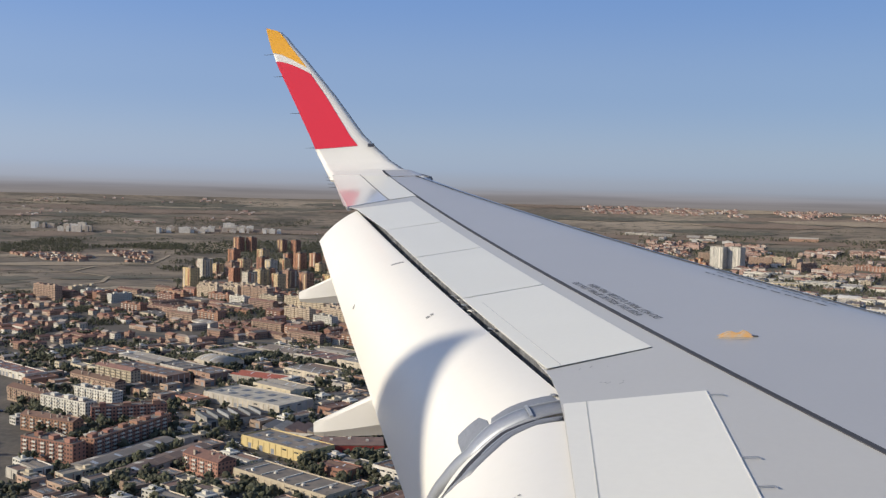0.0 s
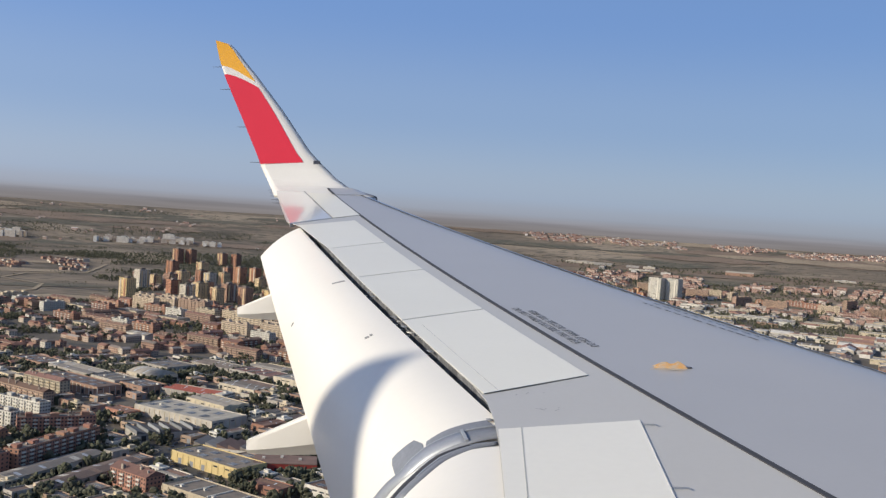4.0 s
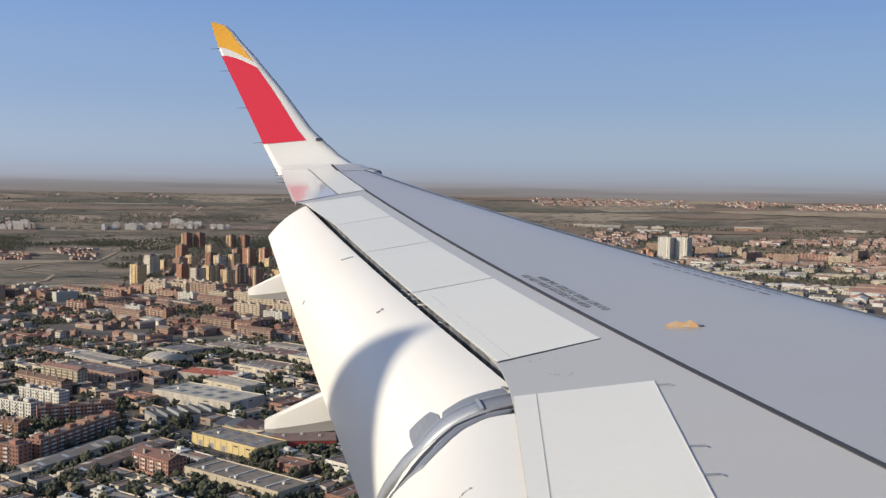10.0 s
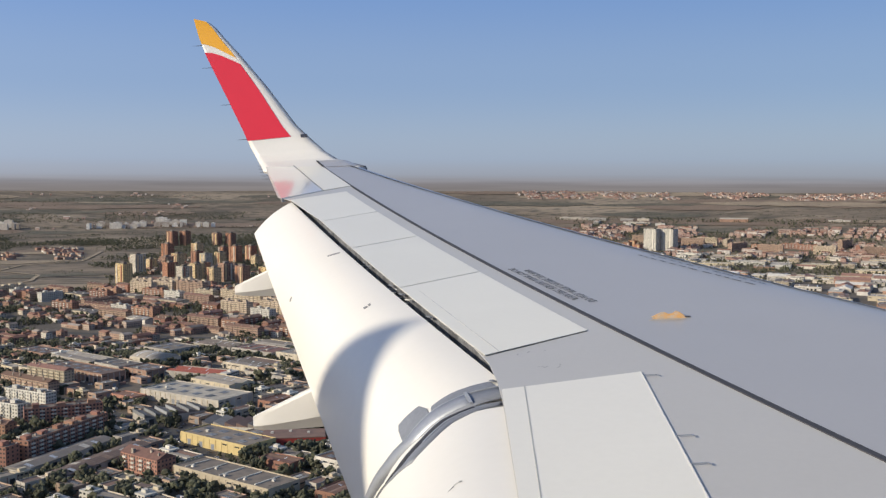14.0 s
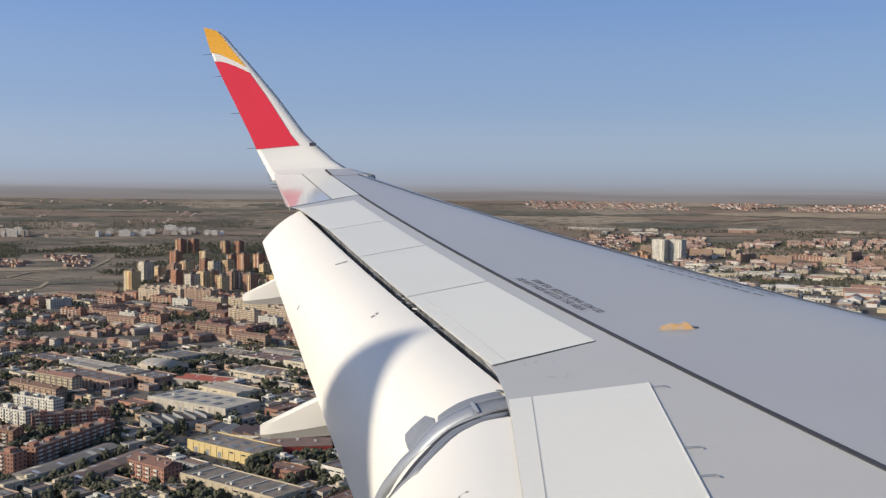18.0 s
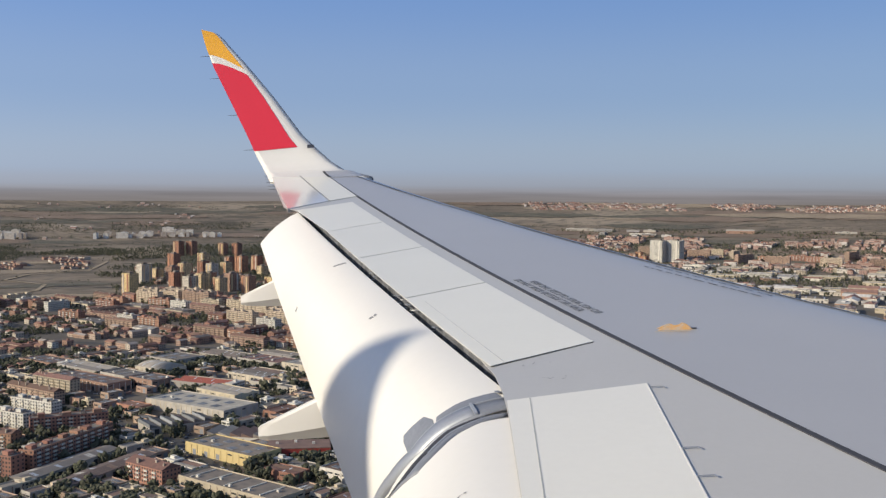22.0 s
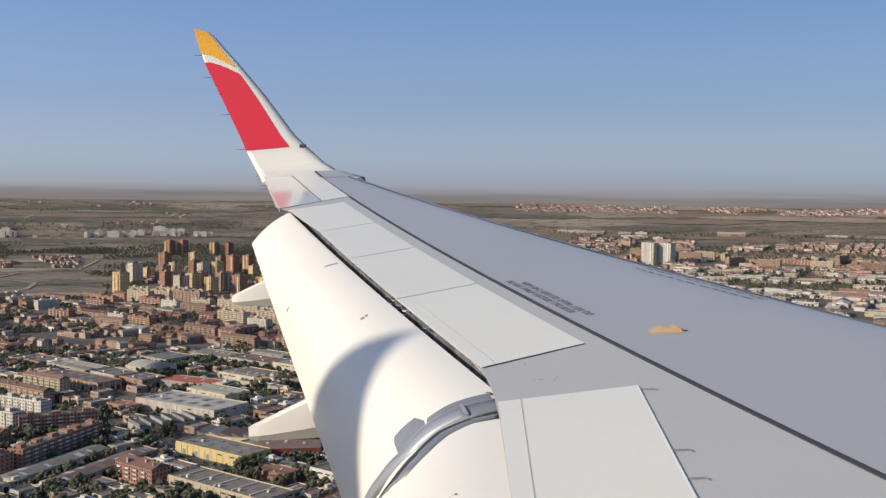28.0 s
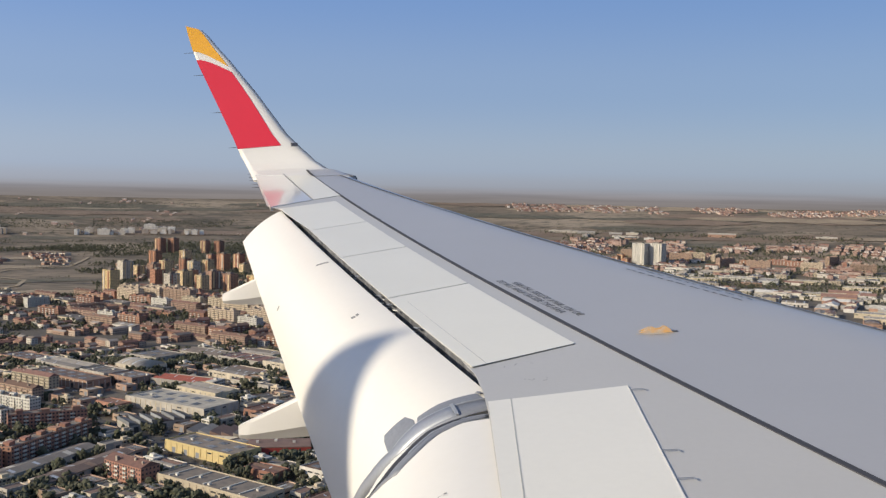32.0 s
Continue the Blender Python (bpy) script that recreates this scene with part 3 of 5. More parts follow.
part("joint_plate", flap_sheet([(6.655, 0.02), (6.65, 0.075), (6.645, 0.188), (6.625, 0.295)], [(6.575, 0.02), (6.575, 0.075), (6.575, 0.188), (6.56, 0.318)], 0.004, 0.004), DULL_ALLOY, outer_flap, "long grey metal doubler plate")
part("joint_plate", flap_sheet([(6.63, 0.315), (6.72, 0.338), (6.745, 0.47), (6.70, 0.488)], [(6.55, 0.332), (6.565, 0.36), (6.565, 0.47), (6.565, 0.502)], 0.004, 0.004), DULL_ALLOY, outer_flap, "hexagonal grey metal doubler plate")
part("strip_latch", flap_sheet([(6.56, 0.140), (6.56, 0.152)], [(6.42, 0.150), (6.42, 0.162)], 0.018, 0.015, 1), ALLOY, seal_strip, "small latch")
for line in ([(10.42, 0.14), (10.40, 0.02)], [(8.58, 0.215), (8.585, 0.185)], [(8.60, 0.175), (8.61, 0.155)], [(10.36, 0.78), (10.34, 0.73)]):
    part("drain_slot", flap_sheet(line, [(y + 0.035, u) for y, u in line], 0.003, 0.003), DIRT, outer_flap, "small dark slot")
squiggle = [flap_point(y, u, 0.003, True) for y, u in ((5.43, 0.196), (5.446, 0.186), (5.462, 0.182), (5.476, 0.172), (5.486, 0.162), (5.478, 0.156))]
part("drain_slot", Build().grid([[p, p + Vector((0.008, 0.010, 0.003))] for p in squiggle]), DIRT, inner_flap, "small dark hooked mark")


def fairing(y, tip_x, tip_z, root_x, root_z):
    """The boat-shaped tail of a flap track fairing, flat on top and rounded beneath."""
    b, rows = Build(), []
    for i in range(13):
        s = i / 12
        x, zt = tip_x + (root_x - tip_x) * s, tip_z + (root_z - tip_z) * s
        h, w = 0.095 + 0.37 * s ** 0.9, 0.045 + 0.11 * s ** 0.7
        rows.append([(x + 0.02 * (1 - s), y - w, zt - 0.012), (x, y - w * 0.9, zt), (x, y + w * 0.9, zt), (x, y + w, zt - 0.012), (x, y + w, zt - h * 0.72), (x, y + w * 0.55, zt - h), (x, y - w * 0.55, zt - h), (x, y - w, zt - h * 0.72)])
    b.grid(rows, closed=True).cap(rows[0]).cap(rows[-1][::-1])
    return b


part("flap_track_fairing", fairing(9.0, -8.24, 0.115, -7.30, 0.53), WHITE_PAINT, airliner, "white pointed flap track fairing")
part("flap_track_fairing", fairing(12.0, -9.19, 0.91, -8.35, 1.26), WHITE_PAINT, airliner, "white pointed flap track fairing")
stub = Build().box(-8.83, 12.22, 1.02, 0.16, 0.05, 0.14, -0.36, True)
part("flap_bracket", stub, WHITE_PAINT, airliner, "small white bracket on the flap's rear edge")

# the upswept wing tip
TIP = ((-8.36, -9.86, 16.10, 0.0, 0.0), (-8.60, -9.99, 16.50, 0.014, 0.005), (-8.88, -10.10, 16.80, 0.06, 0.05), (-9.12, -10.21, 17.00, 0.19, 0.17), (-9.34, -10.31, 17.07, 0.38, 0.34),
       (-9.58, -10.41, 17.12, 0.62, 0.57), (-10.04, -10.71, 17.26, 1.25, 1.18), (-10.51, -11.01, 17.38, 1.83, 1.79), (-10.74, -11.13, 17.44, 2.09, 2.10), (-10.87, -11.19, 17.48, 2.25, 2.30), (-10.98, -11.22, 17.50, 2.35, 2.42))


def tip_row(k):
    """Front edge, rear edge and the two heights of the wing tip at the fractional station k."""
    i = min(int(k), len(TIP) - 2)
    f = k - i
    a, b = TIP[i], TIP[i + 1]
    le, te, y, zl, zt = (p + (q - p) * f for p, q in zip(a, b))
    return le, te, y, zl, zt


def tip_point(k, s, side=0.0):
    """A point of the wing tip's inboard face: s from the rear edge to the front edge."""
    le, te, y, zl, zt = tip_row(k)
    up = min(1.0, max(0.0, (k - 1.0) / 2.5))
    base = deck(min(y, 16.6)) + 0.02 * max(0.0, y - 16.6)
    nose = 0.04 * max(0.0, (s - 0.88) / 0.12) ** 2
    thick = side * (0.02 + 0.10 * (1 - k / 12) * math.sin(math.pi * min(1, 0.08 + s * 0.9)))
    return Vector((te + (le - te) * s, y + (thick + nose) * up, base + zt + (zl - zt) * s - (thick + nose) * (1 - up)))


winglet_build = Build()
ss = [i / 12 for i in range(13)]
ks = [i * 0.25 for i in range(41)]
ring_rows = [[tip_point(k, s) for s in ss] + [tip_point(k, s, 1.0) for s in ss[::-1]] for k in ks]
winglet_build.grid(ring_rows, closed=True).cap(ring_rows[0]).cap(ring_rows[-1][::-1])
winglet = part("winglet", winglet_build, WHITE_PAINT, airliner, "white upswept winglet with red and yellow livery", smooth=True)


def tip_patch(lo, hi, s0, s1, n=24, lift=0.006):
    """Livery on the inboard face between two curves lo(s) and hi(s) of heights above the tip's base."""
    def station(z):
        for i in range(40):
            za = [(tip_row(k)[3] + tip_row(k)[4]) / 2 for k in (i * 0.25, i * 0.25 + 0.25)]
            if za[1] >= z:
                return i * 0.25 + 0.25 * max(0.0, (z - za[0]) / max(1e-6, za[1] - za[0]))
        return 10.0
    rows = []
    for i in range(n + 1):
        row = []
        for j in range(9):
            f = j / 8
            s_lo, s_hi = s0, s1(i / n) if callable(s1) else s1
            s = s_lo + (s_hi - s_lo) * f
            z = lo(s) + (hi(s) - lo(s)) * i / n
            row.append(tip_point(station(z), s) - Vector((0, lift, 0)))
        rows.append(row)
    return Build().grid(rows)


def spar_share(k):
    """Where the spar's line crosses the wing tip's station k, from its rear edge to its front edge."""
    le, te, y = tip_row(k)[:3]
    return (spar(y) - te) / (le - te)


root_ks = [0.13 * i for i in range(11)]
root_lift = Vector((0, -0.002, 0.004))
part("root_skin", Build().grid([[tip_point(k, spar_share(k) + (0.985 - spar_share(k)) * j / 6) + root_lift for j in range(7)] for k in root_ks]), WING_GREY, winglet, "grey skin running into the winglet's root", smooth=True)
part("root_seal", Build().grid([[tip_point(k, spar_share(k) + q) + root_lift * 1.8 for q in (-0.014, 0.0, 0.014)] for k in root_ks]), SPAR_SEAL, winglet, "end of the black seal at the winglet's root")
part("red_panel", tip_patch(lambda s: 0.43, lambda s: 1.87 - 0.37 * s * s, 0.0, lambda f: 0.74 + 0.08 * f), RED, winglet, "glossy red livery field")
part("yellow_panel", tip_patch(lambda s: 2.0 - 0.40 * s * s, lambda s: 2.385, 0.0, 0.84), YELLOW, winglet, "yellow livery field at the winglet's top")
lens = Build().box(-9.43, 17.0, deck(16.6) + 0.42, 0.10, 0.05, 0.05, 0.3, True)
part("navigation_light", lens, DARK_ALLOY, winglet, "dark lens of the tip lamp")
lens = Build()
pod = []
for k in range(7):
    f = k / 6
    x, y, r = -8.93 + 0.55 * f, 16.78 - 0.66 * f, 0.012 + 0.045 * math.sin(math.pi * (0.12 + 0.62 * f))
    pod.append([(x + r * 0.8 * math.cos(q * 1.0472), y + r * 0.5 * math.cos(q * 1.0472), deck(y) - 0.055 + r * math.sin(q * 1.0472)) for q in range(6)])
lens.grid(pod, closed=True).cap(pod[-1][::-1])
part("tip_fence_seal", lens, DARK_ALLOY, winglet, "dark seal at the winglet's root")
# thin dark strip: shade on the winglet's front edge, put in as colour
edge_strip = Build().grid([[tip_point(k, s, q) + Vector((0.004, -0.002, 0.002)) for s, q in ((0.996, 0.0), (1.0, 0.0), (1.0, 0.6))] for k in ks[4:]])
part("winglet_edge_shade", edge_strip, DULL_ALLOY, winglet, "dark strip painted for the shaded front edge of the winglet")


def wick(p, way, length):
    b = Build()
    w = Vector(way).normalized()
    a = w.orthogonal().normalized() * 0.006
    c = w.cross(a)
    rows = [[Vector(p) + d for d in (a, c, -a, -c)], [Vector(p) + w * length + d * 0.4 for d in (a, c, -a, -c)]]
    return b.grid(rows, closed=True).cap(rows[1])


for k in (4.4, 5.7, 6.7, 7.6):
    part("static_wick", wick(tip_point(k, 0.0), (-1, 0.1, 0.0), 0.16), SEAL, winglet, "thin black static wick")
for y in (16.55, 16.25, 15.95, 15.6, 15.3):
    part("static_wick", wick((-9.04 - 0.30 * (y - 13.5), y, deck(y) - 0.01), (-1, 0.1, 0.03), 0.11), SEAL, winglet, "thin black static wick")

# rope hook and stencilled lettering
hook = Build()
outline = [(0.0, 0.0), (0.03, 0.012), (0.06, 0.025), (0.085, 0.027), (0.105, 0.016), (0.13, 0.019), (0.15, 0.033), (0.17, 0.026), (0.19, 0.010), (0.205, 0.0)]
for off in (0.0, 0.045):
    front = [(-5.45 + u, 7.64 + off, deck(7.64 + off) + 0.001 + h) for u, h in outline]
    back = [(x, y + 0.012, z) for x, y, z in front]
    hook.grid([front, back], closed=True).cap(front).cap(back[::-1])
hook_part = part("rope_hook", hook, MARK_YELLOW, wing, "low yellow rope hook with flaking paint")
part("hook_end", Build().box(-5.245, 7.655, deck(7.66), 0.045, 0.02, 0.008, 0.1, True), DARK_ALLOY, hook_part)


smear = Build().grid([[(-5.47 + 0.03 * k, 7.60 + 0.006 * math.sin(k), skin(-5.47 + 0.03 * k, 7.60) + 0.002), (-5.47 + 0.03 * k, 7.625, skin(-5.47 + 0.03 * k, 7.625) + 0.002)] for k in range(8)])
part("paint_smear", smear, FADED_YELLOW, wing, "faded yellow paint beside the rope hook")


LETTER_Y, LETTER_AFT = 9.58, 0.40


def decal(b, x, y, w, h, turn, lift=0.003):
    """A flat mark that follows the wing's skin."""
    c, s = math.cos(turn), math.sin(turn)
    pts = [(x + c * p - s * q, y + s * p + c * q) for p, q in ((-w / 2, -h / 2), (w / 2, -h / 2), (w / 2, h / 2), (-w / 2, h / 2))]
    b.quad(*[(px, py, skin(px, py) + lift) for px, py in pts])


def stencil(text, x, y, size, turn):
    cu = bpy.data.curves.new("lettering", "FONT")
    cu.body, cu.size, cu.extrude, cu.space_character, cu.offset = text, size, 0.0008, 1.10, -0.0014
    cu.materials.append(STENCIL)
    ob = new("lettering", cu)
    ob.parent = wing
    far = y + math.copysign(1.2, turn)
    slope = math.degrees(math.atan((deck(far) - deck(y)) / (far - y)))
    ob.matrix_local = pose(x, y, deck(y) + 0.005, slope, 0, 0) @ pose(0, 0, 0, 0, 0, turn) @ Matrix.Diagonal((0.765, 1, 1, 1))
    return ob


stencil("DO NOT WALK OUTSIDE THIS AREA", -6.306, 9.251, 0.084, -68.6)
stencil("DO NOT WALK OUTSIDE THIS AREA", -5.721, 8.129, 0.084, 111.2)
rng = random.Random(11)
for row in range(2):
    s = 0.0
    while s < 1.25:
        w = 0.04 + 0.07 * rng.random()
        y = LETTER_Y - (s + w / 2) * 0.885
        x = nose_line(y) - LETTER_AFT - 0.085 * row
        bar = Build()
        decal(bar, x, y, w, 0.014, radians(-61.7), 0.003)
        part("lettering_bar", bar, STENCIL, wing, "unreadable stencilled mark near the front edge" if s == 0 else "")
        s += w + 0.02 + 0.03 * rng.random()
scuff = Build()
for i in range(8):
    y = 6.72 + 0.35 * rng.random()
    x = slot(y) + 0.25 + 0.25 * rng.random()
    decal(scuff, x, y, 0.01 + 0.025 * rng.random(), 0.005, rng.random() * 3, 0.0)
tagged(part("scuff_mark", scuff, DIRT, wing, "small grey scuffs"), kind="stuff")

# fuselage round the seat, with the window's opening, and the tail that shades the flap
hull = Build()
seg, sill = 48, 0.95
xs = [14, 13, 11, 8, 4, 0, -4, -6.0, -6.43, -9, -13, -17, -20, -24, -26]
rad = [0.3, 1.1, 1.7, 1.97, 1.98, 1.98, 1.98, 1.98, 1.98, 1.98, 1.98, 1.85, 1.5, 0.8, 0.3]
rows = [[(x, r * math.cos(2 * math.pi * (j + 0.5) / seg), sill + r * math.sin(2 * math.pi * (j + 0.5) / seg) + 0.25 * (1.98 - r)) for j in range(seg)] for x, r in zip(xs, rad)]
hull.grid(rows, closed=True)
gone = [f for f in hull.f if all(-6.44 < hull.v[i][0] < -5.99 and hull.v[i][1] > 0 and 1.2 < hull.v[i][2] < 1.92 for i in f)]
hull.f = [f for f in hull.f if f not in gone]
part("fuselage", hull, WHITE_PAINT, airliner, "white airliner fuselage", smooth=True)


def blade(outline, axis, thick):
    """A fin or tailplane from four plan corners (root front, root rear, tip rear, tip front)."""
    b, rows = Build(), []
    rf, rr, tr, tf = (Vector(p) for p in outline)
    for i in range(9):
        s = i / 8
        f, r = rf.lerp(tf, s), rr.lerp(tr, s)
        ring = []
        for u in (0, 0.05, 0.2, 0.45, 0.75, 1.0):
            ring.append(f.lerp(r, u) + axis * thick * (1 - 0.6 * s) * math.sin(math.pi * min(1, u ** 0.6)))
        for u in (0.75, 0.45, 0.2, 0.05):
            ring.append(f.lerp(r, u) - axis * thick * (1 - 0.6 * s) * math.sin(math.pi * min(1, u ** 0.6)))
        rows.append(ring)
    return b.grid(rows, closed=True).cap(rows[-1])


part("tail_fin", blade(((-17.0, 0, 2.7), (-25.1, 0, 2.4), (-26.5, 0, 9.16), (-23.78, 0, 9.09)), Vector((0, 1, 0)), 0.18), WHITE_PAINT, airliner, "upright white tail fin", smooth=True)
for side in (1, -1):
    part("tailplane", blade(((-20.0, 0.8 * side, 1.6), (-23.8, 0.6 * side, 1.6), (-24.6, 6.2 * side, 2.2), (-23.1, 6.2 * side, 2.2)), Vector((0, 0, 1)), 0.15), WHITE_PAINT, airliner, "white tailplane", smooth=True)


# ---- the land ----
def land(x, y):
    """Height of the ground: a flat plain that rises to a plateau round it."""
    r = math.hypot(x, y)
    s = max(0.0, min(1.0, (r - 2600) / 2100))
    h = 148 * s * s * (1.6 - 0.6 * s)
    if r > 3300:
        h += min(1.0, (r - 3300) / 600) * 3.6 * noise.noise(Vector((x / 420, y / 420, 0)))
    return h


sheet = Build()
radii = [0, 250, 500, 700, 900, 1200, 1600, 2000, 2400, 2600] + [2650 + 50 * i for i in range(44)]
TURNS = 144
ring = []
for r in radii:
    ring.append([(r * math.cos(2 * math.pi * j / TURNS), r * math.sin(2 * math.pi * j / TURNS), land(r * math.cos(2 * math.pi * j / TURNS), r * math.sin(2 * math.pi * j / TURNS))) for j in range(TURNS)])
sheet.grid(ring, closed=True)
ground = tagged(part("ground", sheet, SOIL, smooth=True), "dry straw and olive grassland with scattered scrub", "ground", kind="structure")


def haze_glow_material():
    """The far plain with haze painted into its glow: grey-brown at the foot, thinning out into the sky at the top."""
    m = bpy.data.materials.new("painted_haze_glow")
    m.use_nodes = True
    n, l = m.node_tree.nodes, m.node_tree.links
    n.remove(n["Principled BSDF"])
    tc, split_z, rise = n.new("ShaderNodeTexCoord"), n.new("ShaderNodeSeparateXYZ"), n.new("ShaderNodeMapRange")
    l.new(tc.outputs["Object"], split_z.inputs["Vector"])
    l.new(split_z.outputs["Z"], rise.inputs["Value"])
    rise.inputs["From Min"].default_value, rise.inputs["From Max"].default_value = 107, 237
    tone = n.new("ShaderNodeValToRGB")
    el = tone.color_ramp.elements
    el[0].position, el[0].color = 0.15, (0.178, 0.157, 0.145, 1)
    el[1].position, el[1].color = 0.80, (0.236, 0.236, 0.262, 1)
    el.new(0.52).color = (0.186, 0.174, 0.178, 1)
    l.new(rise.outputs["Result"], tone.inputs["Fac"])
    stretch, streak, grey = n.new("ShaderNodeMapping"), n.new("ShaderNodeTexNoise"), n.new("ShaderNodeMapRange")
    stretch.inputs["Scale"].default_value = (0.0016, 0.0016, 0.055)
    streak.inputs["Scale"].default_value, streak.inputs["Detail"].default_value = 1.0, 5
    l.new(tc.outputs["Object"], stretch.inputs["Vector"])
    l.new(stretch.outputs["Vector"], streak.inputs["Vector"])
    grey.inputs["From Min"].default_value, grey.inputs["From Max"].default_value = 0.3, 0.7
    grey.inputs["To Min"].default_value, grey.inputs["To Max"].default_value = 0.88, 1.12
    l.new(streak.outputs["Fac"], grey.inputs["Value"])
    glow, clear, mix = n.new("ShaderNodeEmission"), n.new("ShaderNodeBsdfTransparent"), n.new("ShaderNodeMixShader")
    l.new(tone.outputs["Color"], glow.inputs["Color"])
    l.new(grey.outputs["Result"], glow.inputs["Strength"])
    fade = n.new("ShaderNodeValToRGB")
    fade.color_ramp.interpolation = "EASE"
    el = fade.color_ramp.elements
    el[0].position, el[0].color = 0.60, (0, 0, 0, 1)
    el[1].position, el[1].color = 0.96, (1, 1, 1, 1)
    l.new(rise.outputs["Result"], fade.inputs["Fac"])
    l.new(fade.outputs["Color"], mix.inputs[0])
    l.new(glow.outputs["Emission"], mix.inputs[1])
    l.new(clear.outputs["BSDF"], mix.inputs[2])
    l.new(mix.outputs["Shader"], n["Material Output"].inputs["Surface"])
    return m


# self-lit ring round the land; the horizon haze is painted into its glow
haze_ring = Build().grid([[(4790 * math.cos(2 * math.pi * j / TURNS), 4790 * math.sin(2 * math.pi * j / TURNS), z) for j in range(TURNS)] for z in (60, 239)], closed=True)
tagged(part("backdrop", haze_ring, haze_glow_material(), smooth=True), "self-lit backdrop ring, grey-brown far plain with painted haze", "backdrop", kind="structure")


def polar(deg, r):
    """Plan point at a bearing from straight abeam, positive towards the nose."""
    return r * math.sin(radians(deg)), r * math.cos(radians(deg))


def bearing(x, y):
    return math.degrees(math.atan2(x, y)), math.hypot(x, y)


def strip(points, width, lift):
    """A road through plan points, lying on the land."""
    b, rows = Build(), []
    dense = []
    for (ax, ay), (bx, by) in zip(points, points[1:]):
        n = max(1, int(math.hypot(bx - ax, by - ay) / 40))
        dense += [(ax + (bx - ax) * i / n, ay + (by - ay) * i / n) for i in range(n)]
    dense.append(points[-1])
    for i, (x, y) in enumerate(dense):
        p, q = dense[max(0, i - 1)], dense[min(len(dense) - 1, i + 1)]
        dx, dy = q[0] - p[0], q[1] - p[1]
        d = math.hypot(dx, dy)
        nx, ny = -dy / d * width / 2, dx / d * width / 2
        rows.append([(x + s * nx, y + s * ny, land(x + s * nx, y + s * ny) + lift) for s in (-1, 0, 1)])
    return b.grid(rows)


def apron(lo, hi, r0, r1, lift=0.25, step=90):
    """Built-up ground between two bearings and two distances, with a ragged rim."""
    b, rows = Build(), []
    n, m = max(2, int((r1 - r0) / step)), max(4, int(radians(hi - lo) * r1 / step))
    for i in range(n + 1):
        row = []
        for j in range(m + 1):
            r = r0 + (r1 - r0) * i / n
            d = lo + (hi - lo) * j / m
            if i in (0, n) or j in (0, m):
                r += 60 * noise.noise(Vector((d, r / 300, 3)))
            x, y = polar(d, r)
            row.append((x, y, land(x, y) + lift))
        rows.append(row)
    return b.grid(rows)


for lo, hi, r0, r1 in ((-40, -21.5, 420, 1930), (-21.5, 4, 420, 2750), (4, 30, 480, 2250)):
    tagged(part("pavement", apron(lo, hi, r0, r1), PAVING), "dark worn yards, streets and gardens of the town", "pavement", kind="structure")


tagged(part("woodland_floor", apron(-19.5, -6, 2640, 3330, 0.6), SCRUB), "dark scrub and undergrowth of the wood", "ground", kind="structure")


# ---- buildings ----
STOREY = 3.0


def wall_windows(b, x0, y0, x1, y1, z0, storeys, every=3.2, w=1.5, h=1.4, rows=None, out=0.05):
    """Window panes along one wall, from one corner to the other; rows picks the storeys."""
    dx, dy = x1 - x0, y1 - y0
    d = math.hypot(dx, dy)
    ux, uy = dx / d, dy / d
    nx, ny = uy * out, -ux * out
    n = max(1, int(d / every))
    for k in (range(storeys) if rows is None else rows):
        z = z0 + 1.0 + k * STOREY
        for i in range(n):
            m = (i + 0.5) * d / n
            a, c = m - w / 2, m + w / 2
            b.quad((x0 + ux * a + nx, y0 + uy * a + ny, z), (x0 + ux * c + nx, y0 + uy * c + ny, z), (x0 + ux * c + nx, y0 + uy * c + ny, z + h), (x0 + ux * a + nx, y0 + uy * a + ny, z + h))
    return b


def shell(l, w, h, rim=0.35, deep=0.7):
    """Outer walls with a parapet that has its own thickness."""
    b = Build()
    o = [(-l / 2, -w / 2), (l / 2, -w / 2), (l / 2, w / 2), (-l / 2, w / 2)]
    i = [(-l / 2 + rim, -w / 2 + rim), (l / 2 - rim, -w / 2 + rim), (l / 2 - rim, w / 2 - rim), (-l / 2 + rim, w / 2 - rim)]
    return b.grid([[(x, y, z) for x, y in c] for c, z in ((o, -6.0), (o, h), (i, h), (i, h - deep))], closed=True)


def four_walls(l, w):
    c = [(-l / 2, -w / 2), (l / 2, -w / 2), (l / 2, w / 2), (-l / 2, w / 2)]
    return [(c[i], c[(i + 1) % 4]) for i in range(4)]


